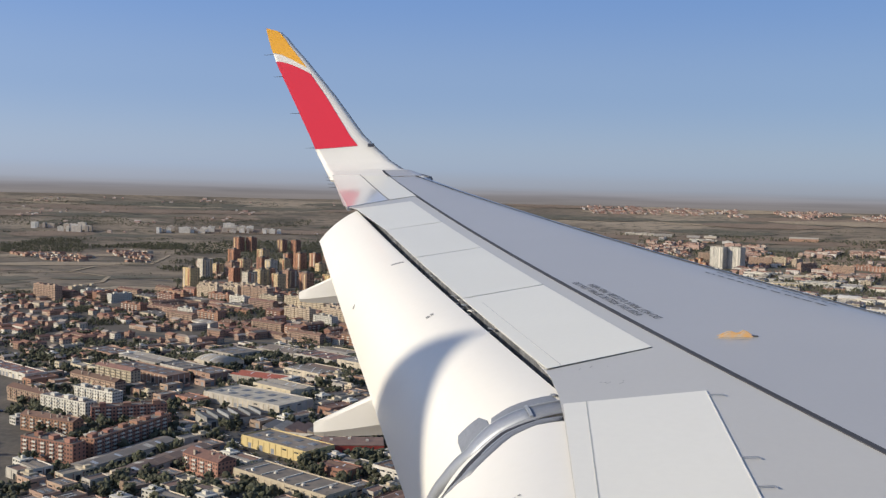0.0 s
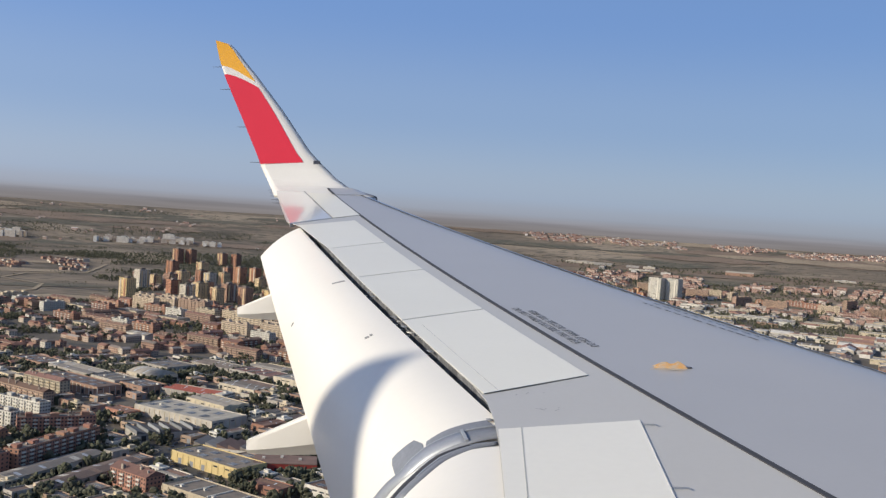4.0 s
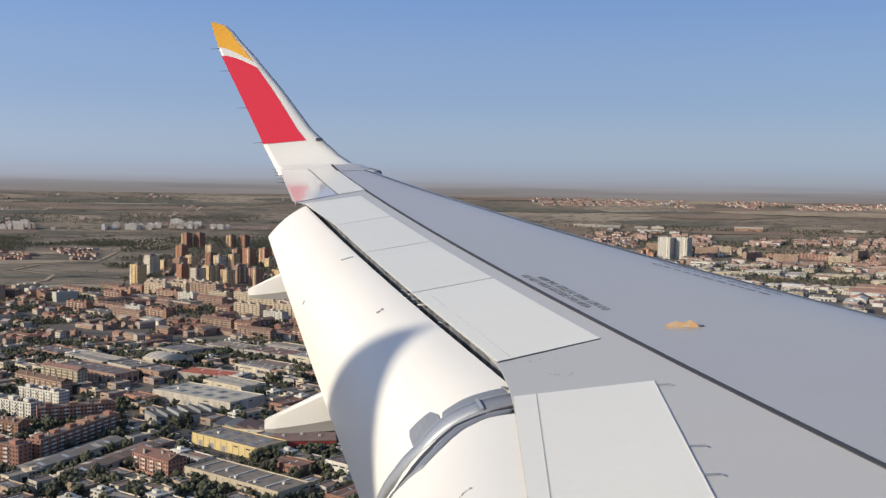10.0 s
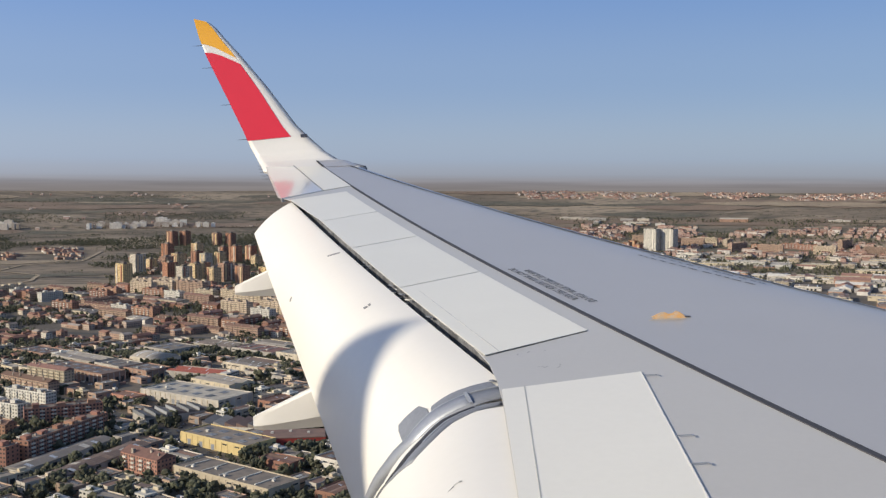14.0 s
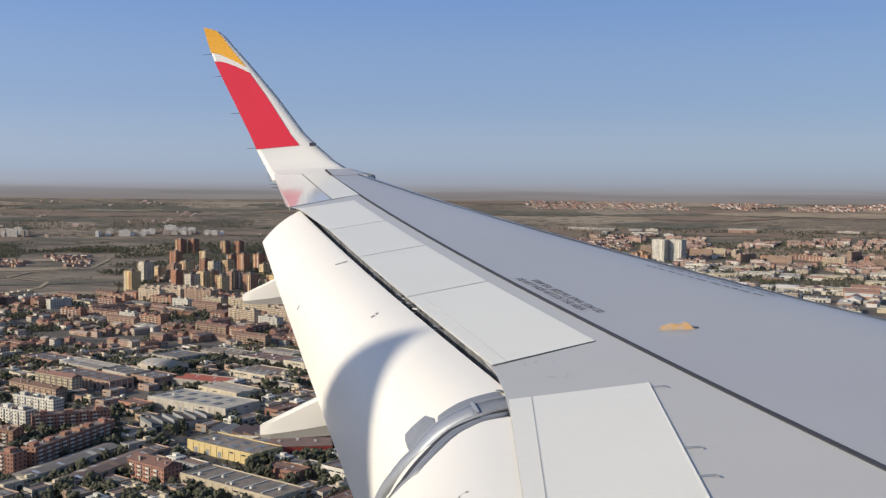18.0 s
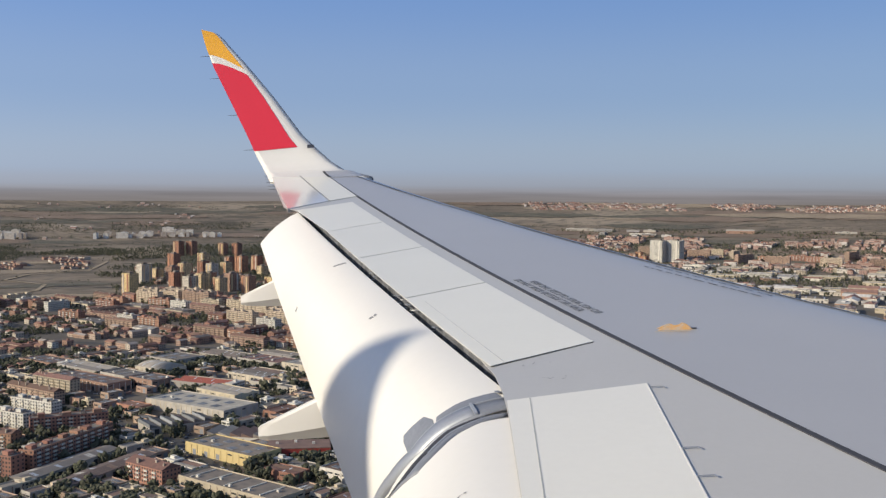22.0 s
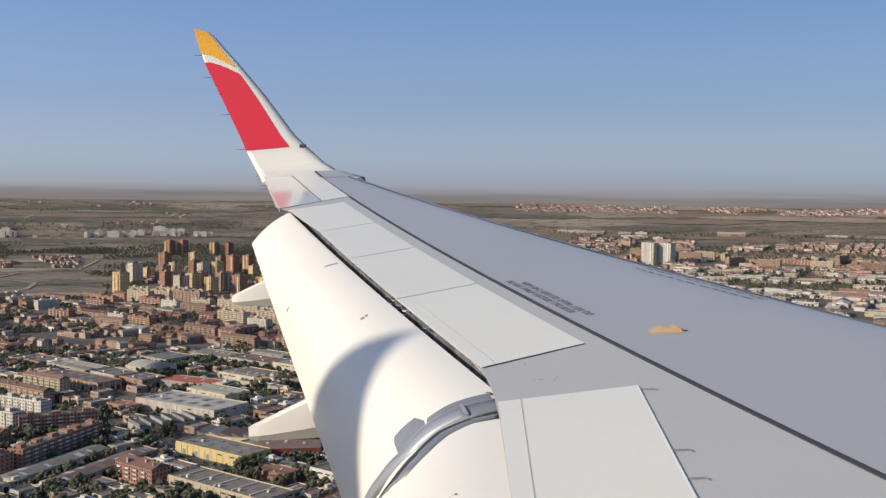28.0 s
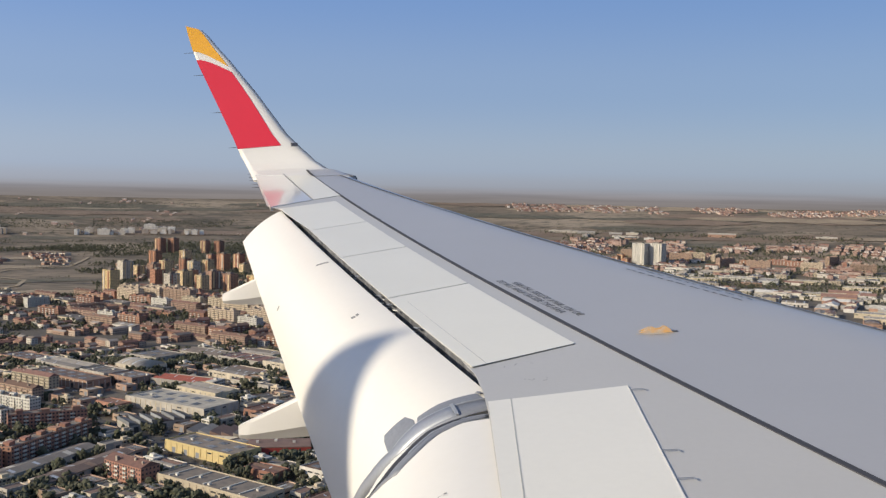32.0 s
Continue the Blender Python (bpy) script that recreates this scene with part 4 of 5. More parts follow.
def apartment(l, w, storeys, wall_mat, label, seed, pitched=False, category="building"):
    """A slab of flats: walls, roof, stair heads, rows of windows and balconies."""
    rng = random.Random(seed)
    h = storeys * STOREY + 1.0
    ob = tagged(part("apartment_building", shell(l, w, h), wall_mat), label, category, "apartment buildings")
    if pitched:
        part("roof", Build().gable(0, 0, h, l + 0.8, w + 0.8, w * 0.22), TILE, ob, "clay tile pitched roof")
    else:
        part("roof", Build().quad((-l / 2, -w / 2, h - 0.65), (l / 2, -w / 2, h - 0.65), (l / 2, w / 2, h - 0.65), (-l / 2, w / 2, h - 0.65)), FLAT_ROOF, ob, "flat gravel roof")
        n = max(1, int(l / 16))
        for i in range(n):
            x = -l / 2 + (i + 0.5) * l / n + rng.uniform(-2, 2)
            part("stair_head", Build().box(x, rng.uniform(-1, 1), h - 0.6, rng.uniform(4, 7), w * rng.uniform(0.35, 0.6), rng.uniform(2.2, 3.2)), wall_mat, ob)
    plant = Build()
    for i in range(max(2, int(l / 5))):
        plant.box(rng.uniform(-l / 2 + 1, l / 2 - 1), rng.uniform(-w / 2 + 1, w / 2 - 1), h - 0.6, rng.uniform(0.6, 2.2), rng.uniform(0.6, 1.6), rng.uniform(1.2, 2.4) + (w * 0.15 if pitched else 0))
    tagged(part("roof_plant", plant, CHIMNEY, ob), kind="stuff")
    for a, c in four_walls(l, w):
        tagged(part("facade_glazing", wall_windows(Build(), *a, *c, 0.6, storeys, every=rng.choice((2.8, 3.4))), WINDOW, ob), kind="stuff")
    for k in range(1, storeys, 1):
        b = Build()
        for i in range(int(l / 9)):
            b.box(-l / 2 + 5 + i * 9, -w / 2 - 0.6, 0.5 + k * STOREY, 3.6, 1.2, 1.1, 0, True)
            b.box(-l / 2 + 5 + i * 9, w / 2 + 0.6, 0.5 + k * STOREY, 3.6, 1.2, 1.1, 0, True)
        tagged(part("balcony_tier", b, PALE if wall_mat is BRICK else wall_mat, ob), kind="stuff")
    return ob


def tower(side, storeys, seed, wall_mat=None):
    rng = random.Random(seed)
    h = storeys * STOREY + 1
    ob = tagged(part("tower_block", shell(side, side * 0.85, h), wall_mat or TOWER_WALL), "tall plain tower block of flats, sunlit on one side", "building", "tower blocks")
    part("roof", Build().box(0, 0, h - 0.9, side - 0.7, side * 0.85 - 0.7, 0.25).box(0, 0, h - 0.65, side * 0.4, side * 0.35, 3.5), FLAT_ROOF, ob, "flat roof with lift house")
    for a, c in four_walls(side, side * 0.85):
        tagged(part("facade_glazing", wall_windows(Build(), *a, *c, 0.6, storeys, every=3.6, w=1.9, h=1.6), WINDOW, ob), kind="stuff")
    for sx in (-1, 1):
        part("balcony_column", Build().box(sx * side * 0.28, -side * 0.425 - 0.5, 3, 3.2, 1.0, h - 5, 0, True), wall_mat or TOWER_WALL, ob)
    return ob


def shed(l, w, h, seed, kind="gable", roof_mat=None, wall_mat=None, label="long low industrial shed with a grey sheet roof"):
    """A works hall: walls, pitched or sawtooth roof, skylights, doors."""
    rng = random.Random(seed)
    wm, rm = wall_mat or SHED_WALL, roof_mat or SHED_ROOF
    ob = tagged(part("industrial_shed", Build().box(0, 0, -6, l, w, h + 6), wm), label, "building", "industrial sheds")
    if kind == "saw":
        n = max(3, int(l / 9))
        for i in range(n):
            x0, d = -l / 2 + i * l / n, l / n
            b = Build()
            v = [(x0, -w / 2, h), (x0 + d, -w / 2, h), (x0, -w / 2, h + 3.2), (x0, w / 2, h), (x0 + d, w / 2, h), (x0, w / 2, h + 3.2)]
            b.v, b.f = v, [(2, 1, 4, 5), (0, 1, 2), (3, 5, 4)]
            part("sawtooth", b, rm, ob)
            part("north_light", Build().quad((x0 - 0.03, w / 2 - 0.4, h + 0.3), (x0 - 0.03, -w / 2 + 0.4, h + 0.3), (x0 - 0.03, -w / 2 + 0.4, h + 3.0), (x0 - 0.03, w / 2 - 0.4, h + 3.0)), NORTH_LIGHT, ob)
    elif kind == "flat":
        part("roof", Build().box(0, 0, h, l - 0.6, w - 0.6, 0.35).box(0, 0, h - 0.3, l + 0.2, w + 0.2, 0.5), rm, ob)
        for i in range(int(l / 14)):
            part("roof_vent", Build().box(-l / 2 + 7 + i * 14, rng.uniform(-w / 4, w / 4), h + 0.3, 2.2, 2.2, 1.4), PALE, ob)
    else:
        part("roof", Build().gable(0, 0, h, l + 0.6, w + 0.8, w * 0.09), rm, ob)
        sl = w * 0.09 / (w / 2 + 0.4)
        for i in range(int(l / 22)):
            x, s = -l / 2 + 10 + i * 22 + rng.uniform(-3, 3), rng.choice((-1, 1))
            za, zb = h + w * 0.09 - sl * 1.5 + 0.10, h + w * 0.09 - sl * (w / 2 - 1.5) + 0.10
            x2 = x + rng.uniform(6, 13)
            if x2 < l / 2 - 4:
                part("roof_patch", Build().quad((x2 - 2.8, -s * 1.0, za + sl * 0.5 - 0.03), (x2 + 2.8, -s * 1.0, za + sl * 0.5 - 0.03), (x2 + 2.8, -s * (w / 2 - 0.8), zb - sl * 0.7 - 0.03), (x2 - 2.8, -s * (w / 2 - 0.8), zb - sl * 0.7 - 0.03)), RUST if i % 2 else PALE, ob)
            part("skylight", Build().quad((x - 1.6, s * 1.5, za), (x + 1.6, s * 1.5, za), (x + 1.6, s * (w / 2 - 1.5), zb), (x - 1.6, s * (w / 2 - 1.5), zb)), SKYLIGHT, ob)
    if kind == "gable":
        seams, sl = Build(), w * 0.09 / (w / 2 + 0.4)
        for i in range(1, int(l / 3)):
            x = -l / 2 + i * l / int(l / 3)
            for s in (-1, 1):
                za, zb = h + w * 0.09 + 0.16, h + 0.16
                seams.quad((x - 0.12, 0, za), (x + 0.12, 0, za), (x + 0.12, s * (w / 2 + 0.3), zb), (x - 0.12, s * (w / 2 + 0.3), zb))
        tagged(part("roof_seams", seams, RUST, ob), kind="stuff")
    for s in (-1, 1):
        b = Build()
        for i in range(int(l / 12)):
            x = -l / 2 + 6 + i * 12
            b.quad((x - 2, s * (w / 2 + 0.05), 0.2), (x + 2, s * (w / 2 + 0.05), 0.2), (x + 2, s * (w / 2 + 0.05), min(4.5, h - 1)), (x - 2, s * (w / 2 + 0.05), min(4.5, h - 1)))
        tagged(part("door_front", b, WINDOW, ob, "dark loading doors"), kind="stuff")
    return ob


def works_hall(l, w, h, seed, kind, roof_mat, wall_mat, label):
    """A large works hall: walls with a parapet, its roof bays, rooflights, vents, pilasters, doors and an office at one end."""
    rng = random.Random(seed)
    ob = tagged(part("works_hall", shell(l, w, h, 0.3, 1.0), wall_mat), label, "building", "works halls")
    base = h - 0.8
    if kind == "bays":
        n = max(2, round(w / 14))
        d = (w - 0.7) / n
        for i in range(n):
            y = -w / 2 + 0.35 + (i + 0.5) * d
            part("roof_bay", Build().gable(0, y, base, l - 0.65, d - 0.05, d * 0.11), roof_mat, ob)
            for k in range(int(l / 11)):
                x, e = -l / 2 + 6 + k * 11, rng.choice((-1, 1))
                if rng.random() < 0.8:
                    za, zb = base + d * 0.11 * 0.86 + 0.06, base + d * 0.11 * 0.14 + 0.06
                    part("rooflight", Build().quad((x, y + e * d * 0.07, za), (x + 1.3, y + e * d * 0.07, za), (x + 1.3, y + e * d * 0.43, zb), (x, y + e * d * 0.43, zb)), SKYLIGHT, ob)
    elif kind == "arch":
        rows = [[(x, (w / 2 - 0.35) * math.sin(q * math.pi / 20), base - 1.2 + w * 0.17 * math.cos(q * math.pi / 20)) for q in range(-10, 11)] for x in (-l / 2 + 0.4, l / 2 - 0.4)]
        part("vaulted_roof", Build().grid(rows).cap(rows[0]).cap(rows[1][::-1]), roof_mat, ob, "low vaulted sheet roof", smooth=True)
        for k in range(int(l / 16)):
            x = -l / 2 + 8 + k * 16
            part("rooflight", Build().grid([[(x + e, (w / 2 - 0.3) * math.sin(q * math.pi / 20), base - 1.12 + w * 0.17 * math.cos(q * math.pi / 20)) for q in range(-7, 8)] for e in (0, 1.6)]), SKYLIGHT, ob)
    else:
        part("roof", Build().quad((-l / 2 + 0.2, -w / 2 + 0.2, base), (l / 2 - 0.2, -w / 2 + 0.2, base), (l / 2 - 0.2, w / 2 - 0.2, base), (-l / 2 + 0.2, w / 2 - 0.2, base)), roof_mat, ob)
        for k in range(int(l / 17)):
            x = -l / 2 + 9 + k * 17
            if kind == "ribs":
                part("roof_rib", Build().box(x, 0, base, 0.9, w * 0.8, 0.7), PALE, ob)
                part("roof_vent", Build().box(x + 4, rng.uniform(-w / 3, w / 3), base, 2.0, 2.0, 1.5), PALE, ob)
            else:
                for e in (-1, 1):
                    b = Build()
                    for q in range(4):
                        b.box(x + (q - 1.5) * 1.9, e * w * 0.2, base, 1.1, w * 0.2, 0.35)
                    tagged(part("rooflight_bank", b, NORTH_LIGHT, ob), kind="stuff")
                if rng.random() < 0.5:
                    part("roof_vent", Build().box(x + 7, rng.uniform(-w / 3, w / 3), base, 2.6, 2.0, 1.6), PALE, ob)
    fins, doors, panes = Build(), Build(), Build()
    for (ax, ay), (bx, by) in four_walls(l, w):
        d = math.hypot(bx - ax, by - ay)
        ux, uy = (bx - ax) / d, (by - ay) / d
        n = max(2, int(d / 6.5))
        turn = math.atan2(uy, ux)
        for i in range(n + 1):
            fins.box(ax + ux * d * i / n + uy * 0.12, ay + uy * d * i / n - ux * 0.12, 0, 0.55, 0.35, h - 1.2, turn)
        for i in range(n):
            m = d * (i + 0.5) / n
            x, y = ax + ux * m + uy * 0.06, ay + uy * m - ux * 0.06
            if rng.random() < 0.35:
                z0, z1, q, b = 0.1, min(4.4, h - 2), 1.9, doors
            elif rng.random() < 0.6:
                z0, z1, q, b = h - 3.4, h - 2.3, 2.3, panes
            else:
                continue
            b.quad((x - ux * q, y - uy * q, z0), (x + ux * q, y + uy * q, z0), (x + ux * q, y + uy * q, z1), (x - ux * q, y - uy * q, z1))
    tagged(part("wall_ribbing", fins, wall_mat, ob), kind="stuff")
    if doors.v:
        tagged(part("door_front", doors, rng.choice((WINDOW, DOOR_GREY, WINDOW)), ob), kind="stuff")
    if panes.v:
        tagged(part("window_band", panes, WINDOW, ob), kind="stuff")
    if rng.random() < 0.6:
        ow, oh, e = rng.uniform(9, 13), rng.choice((6.6, 9.6)), rng.choice((-1, 1))
        annex = part("office_annex", Build().box(e * (l / 2 + ow / 2 - 0.5), 0, -6, ow, w * 0.7, oh + 6).box(e * (l / 2 + ow / 2), 0, oh, ow * 0.4, 3, 2), rng.choice((PALE, CREAM, wall_mat)), ob, "small office wing")
        b = Build()
        x0, x1 = e * (l / 2 + ow / 2 - 0.5) - ow / 2, e * (l / 2 + ow / 2 - 0.5) + ow / 2
        k = [(x0, -w * 0.35), (x1, -w * 0.35), (x1, w * 0.35), (x0, w * 0.35)]
        for q in range(4):
            wall_windows(b, *k[q], *k[(q + 1) % 4], 0.2, int(oh / STOREY), every=3.0, w=2.2, h=1.3)
        tagged(part("window_band", b, WINDOW, annex), kind="stuff")
    return ob


def terrace(houses, seed, wall_mat):
    """A row of small brick houses with clay tile roofs."""
    rng = random.Random(seed)
    l, w = houses * 6.5, 9.5
    ob = tagged(part("terrace", Build().box(0, 0, -6, l, w, 12.2), wall_mat), "row of small houses under clay tile roofs", "building", "terraced houses")
    for i in range(houses):
        x = -l / 2 + 3.25 + i * 6.5
        part("roof", Build().gable(x, 0, 6.2 + rng.uniform(-0.25, 0.25), 6.45, w + 1.0, 2.3), TILE, ob)
        part("chimney", Build().box(x + 2.2, rng.uniform(-2, 2), 6.5, 0.9, 0.9, 3.0), CHIMNEY, ob)
    for a, c in (((-l / 2, -w / 2), (l / 2, -w / 2)), ((l / 2, w / 2), (-l / 2, w / 2))):
        tagged(part("facade_glazing", wall_windows(Build(), *a, *c, 0.2, 2, every=3.2, w=1.3), WINDOW, ob), kind="stuff")
    return ob


taken = {}
CELL = 80
FRONT = -32  # the streets' main bearing


def take(x, y, r):
    """Keep a round plot for one thing."""
    for i in range(int((x - r) // CELL), int((x + r) // CELL) + 1):
        for j in range(int((y - r) // CELL), int((y + r) // CELL) + 1):
            taken.setdefault((i, j), []).append((x, y, r))


def take_slab(x, y, l, w, turn):
    """Keep the plot of a long building, as a row of circles."""
    n = max(1, round(l / w))
    c, q = math.cos(radians(turn)), math.sin(radians(turn))
    for i in range(n):
        e = (i + 0.5) * l / n - l / 2
        take(x + c * e, y + q * e, 0.58 * max(w, l / n))


def free(x, y, r):
    for i in range(int((x - r) // CELL), int((x + r) // CELL) + 1):
        for j in range(int((y - r) // CELL), int((y + r) // CELL) + 1):
            for a, b, c in taken.get((i, j), ()):
                if (x - a) ** 2 + (y - b) ** 2 < (max(0.0, r + c)) ** 2:
                    return False
    return True


def free_slab(x, y, l, w, turn):
    n = max(1, round(l / w))
    c, q = math.cos(radians(turn)), math.sin(radians(turn))
    return all(free(x + c * ((i + 0.5) * l / n - l / 2), y + q * ((i + 0.5) * l / n - l / 2), 0.5 * w) for i in range(n))


def put(ob, x, y, turn, l=0, w=0):
    """Stand a thing on the land, its long side along the bearing turn (degrees from the x axis)."""
    ob.matrix_basis = pose(x, y, land(x, y) + 0.3, 0, 0, turn)
    if l:
        take_slab(x, y, l, w, turn)
    return ob


def plan(u, v, angle):
    a = radians(angle)
    return u * math.cos(a) - v * math.sin(a), u * math.sin(a) + v * math.cos(a)


# ---- roads ----
roads = [[(-700, 1130), (-430, 905), (-285, 790), (-170, 640), (-60, 520)], [(-285, 790), (-120, 920), (60, 1020)], [(-900, 1780), (-560, 1690), (-200, 1600), (220, 1510)], [(-430, 905), (-640, 700)],
         [(-900, 1330), (-600, 1290), (-300, 1250), (40, 1180)], [(620, 2270), (1030, 2060)], [(-1000, 2020), (-560, 2010), (-140, 2050)]]
for n_, line in enumerate(roads):
    tagged(part("road", strip(line, 11, 0.50 + 0.02 * n_), ASPHALT), "grey asphalt street between the blocks", "road", kind="structure")
    for (ax, ay), (bx, by) in zip(line, line[1:]):
        n = int(math.hypot(bx - ax, by - ay) / 10) + 1
        for i in range(n):
            take(ax + (bx - ax) * i / n, ay + (by - ay) * i / n, 7)
tracks = [[polar(-34, 1990), polar(-29.5, 2040), polar(-26.6, 2160), polar(-26.2, 2290), polar(-28.2, 2420), polar(-27.0, 2560), polar(-24.0, 2640), polar(-23.0, 2900)], [polar(-34, 3500), polar(-27, 3580), polar(-20, 3660)], [polar(-36, 2350), polar(-31, 2420), polar(-28.2, 2420)],
          [polar(6, 2750), polar(10, 2900), polar(15, 2860), polar(24, 3100)], [polar(2, 3300), polar(12, 3420), polar(24, 3350)]]
for line in tracks:
    tagged(part("dirt_track", strip(line, 9, 1.3), TRACK), "pale winding dirt track across the grass", "road", kind="structure")

# ---- brick flats at the edge of the works ----
put(apartment(96, 13, 5, BRICK, "orange brick block of flats, five storeys, flat roof", 1), -352, 742, 78, 96, 13)
put(apartment(52, 13, 5, BRICK, "orange brick block of flats with a pale roof rim", 2), -386, 690, -18, 52, 13)
put(apartment(62, 13, 5, BRICK, "orange brick block of flats, five storeys", 3), -384, 812, 30, 62, 13)
put(apartment(58, 12, 4, BRICK, "low orange brick flats under tiles", 5, True), -428, 764, -18, 58, 12)
put(apartment(60, 12, 5, PALE, "pale green and white block of flats", 6), -446, 824, -24, 60, 12)
put(apartment(52, 12, 5, PALE, "pale green and white block of flats", 7), -440, 868, -24, 52, 12)
put(apartment(76, 12, 4, WEATHERED_BRICK, "low brick flats under clay tiles", 8, True), -474, 934, -30, 76, 12)
put(apartment(58, 12, 5, CREAM, "cream block of flats under clay tiles", 9, True), -471, 972, -28, 58, 12)
put(apartment(64, 12, 4, WEATHERED_BRICK, "low weathered brick flats under clay tiles", 17, True), -500, 860, -28, 64, 12)

# ---- the works: long halls in rows along the streets ----
put(works_hall(74, 30, 9, 401, "plain", FLAT_ROOF, YELLOW_WALL, "works hall with yellow painted walls and a dark flat roof"), -226, 752, FRONT, 74, 30)
put(works_hall(92, 28, 10, 404, "ribs", FLAT_ROOF, CREAM, "long cream warehouse with window bands and a dark ribbed roof"), -192, 652, FRONT, 92, 28)
put(works_hall(66, 30, 8, 402, "bays", RED_ROOF, SHED_WALL, "works hall under a red sheet roof"), -330, 1010, -20, 66, 30)
put(works_hall(100, 44, 10, 403, "plain", PALE_ROOF, SHED_WALL, "very large pale warehouse with banks of rooflights"), -300, 905, FRONT + 4, 100, 44)
put(shed(48, 26, 8, 53, "flat", wall_mat=RED_WALL, label="low hall with red painted cladding"), -176, 762, 12, 48, 26)
office = apartment(40, 16, 4, BRICK, "brick office block under a dark hipped roof", 18, True)
put(office, -262, 680, FRONT, 40, 16)
for i, (x, y, l) in enumerate(((-334, 700, 92), (-300, 690, 88))):
    put(shed(l, 18, 6.5, 40 + i, "gable"), x, y, 72.5, l, 18)
put(shed(58, 30, 6, 51, "saw"), -300, 838, 40, 58, 30)
put(shed(50, 26, 6, 52, "saw"), -232, 800, -8, 50, 26)
rng = random.Random(410)
v, side = 420.0, 0
count = 0
while v < 1330:
    deep = rng.uniform(27, 47)
    u = -1100 + rng.uniform(0, 40)
    while u < 900:
        l = rng.uniform(38, 98)
        x, y = plan(u + l / 2, v + deep / 2, FRONT)
        d, r = bearing(x, y)
        gap = rng.choice((4, 5, 7, 14))
        if -32 < d < -6.5 and 640 < r < 1270 and noise.noise(Vector((x / 140, y / 140, 4))) < 0.36 and rng.random() < 0.93:
            turn, w = FRONT + rng.uniform(-2, 2), deep - rng.uniform(0, 5)
            if free_slab(x, y, l, w, turn):
                kind = rng.choice(("bays", "bays", "bays", "plain", "plain", "ribs", "arch"))
                tone = rng.choice((SHED_ROOF, SHED_ROOF, SHED_ROOF, SHED_ROOF, PALE_ROOF, FLAT_ROOF, TILE))
                word = {"bays": "works hall with low pitched roof bays and rooflights", "plain": "flat-roofed works hall with banks of rooflights", "ribs": "flat-roofed warehouse with roof ribs and vents", "arch": "warehouse under a low vaulted roof"}[kind]
                put(works_hall(l, w, rng.uniform(6.5, 11), 420 + count, kind, tone, SHED_WALL, word), x, y, turn, l, w)
                count += 1
        u += l + gap
    side = 1 - side
    v += deep + (7 if side else 19)

# small workshops in the gaps between the halls
shop_sizes = ((24, 14), (18, 12), (30, 16), (15, 10))
shops = [works_hall(*shop_sizes[i], 5.5 + 0.6 * i, 480 + i, ("bays", "plain", "bays", "plain")[i], (SHED_ROOF, FLAT_ROOF, TILE, SHED_ROOF)[i], (SHED_WALL, WEATHERED_BRICK, BRICK, SHED_WALL)[i], "small workshop between the larger halls") for i in range(4)]
placed = set()
rng = random.Random(470)
for i in range(2600):
    if count > 160:
        break
    x, y = polar(rng.uniform(-31, -7), rng.uniform(640, 1300))
    k, turn = rng.choice((0, 0, 1, 1, 1, 2, 3, 3)), FRONT + rng.choice((0, 90)) + rng.uniform(-3, 3)
    if free_slab(x, y, shop_sizes[k][0] + 4, shop_sizes[k][1] + 4, turn):
        if k in placed:
            copy_thing(shops[k], pose(x, y, 0.3, 0, 0, turn))
        else:
            placed.add(k)
            put(shops[k], x, y, turn)
        take_slab(x, y, *shop_sizes[k], turn)
        count += 1

# ---- flats and terraces beyond the works ----
rng = random.Random(33)
kinds = [(apartment(52, 12, 5, BRICK, "brick block of flats, five storeys, flat roof", 20), 52, 12), (apartment(60, 12, 4, WEATHERED_BRICK, "long brick block of flats under tiles", 21, True), 60, 12),
         (apartment(48, 13, 6, CREAM, "cream block of flats, six storeys", 22), 48, 13), (apartment(58, 13, 7, BEIGE, "beige block of flats with stepped bays", 10), 58, 13),
         (apartment(40, 13, 5, PALE, "white block of flats, five storeys", 23), 40, 13), (apartment(34, 12, 4, BRICK, "small brick block of flats under tiles", 14, True), 34, 12),
         (terrace(9, 102, BRICK), 58, 10), (terrace(6, 101, WEATHERED_BRICK), 39, 10), (apartment(66, 14, 8, WEATHERED_BRICK, "long brick block of flats, eight storeys", 13), 66, 14),
         (shed(44, 22, 7, 59, "gable"), 44, 22), (shed(52, 26, 7, 58, "flat", wall_mat=CREAM), 52, 26), (apartment(26, 12, 3, BRICK, "low brick house block", 16, True), 26, 12)]
stood = [False] * len(kinds)


def stand(k, x, y, turn):
    ob, l, w = kinds[k]
    m = pose(x, y, land(x, y) + 0.3, 0, 0, turn)
    if stood[k]:
        copy_thing(ob, m)
    else:
        ob.matrix_basis, stood[k] = m, True
    take_slab(x, y, l, w, turn)


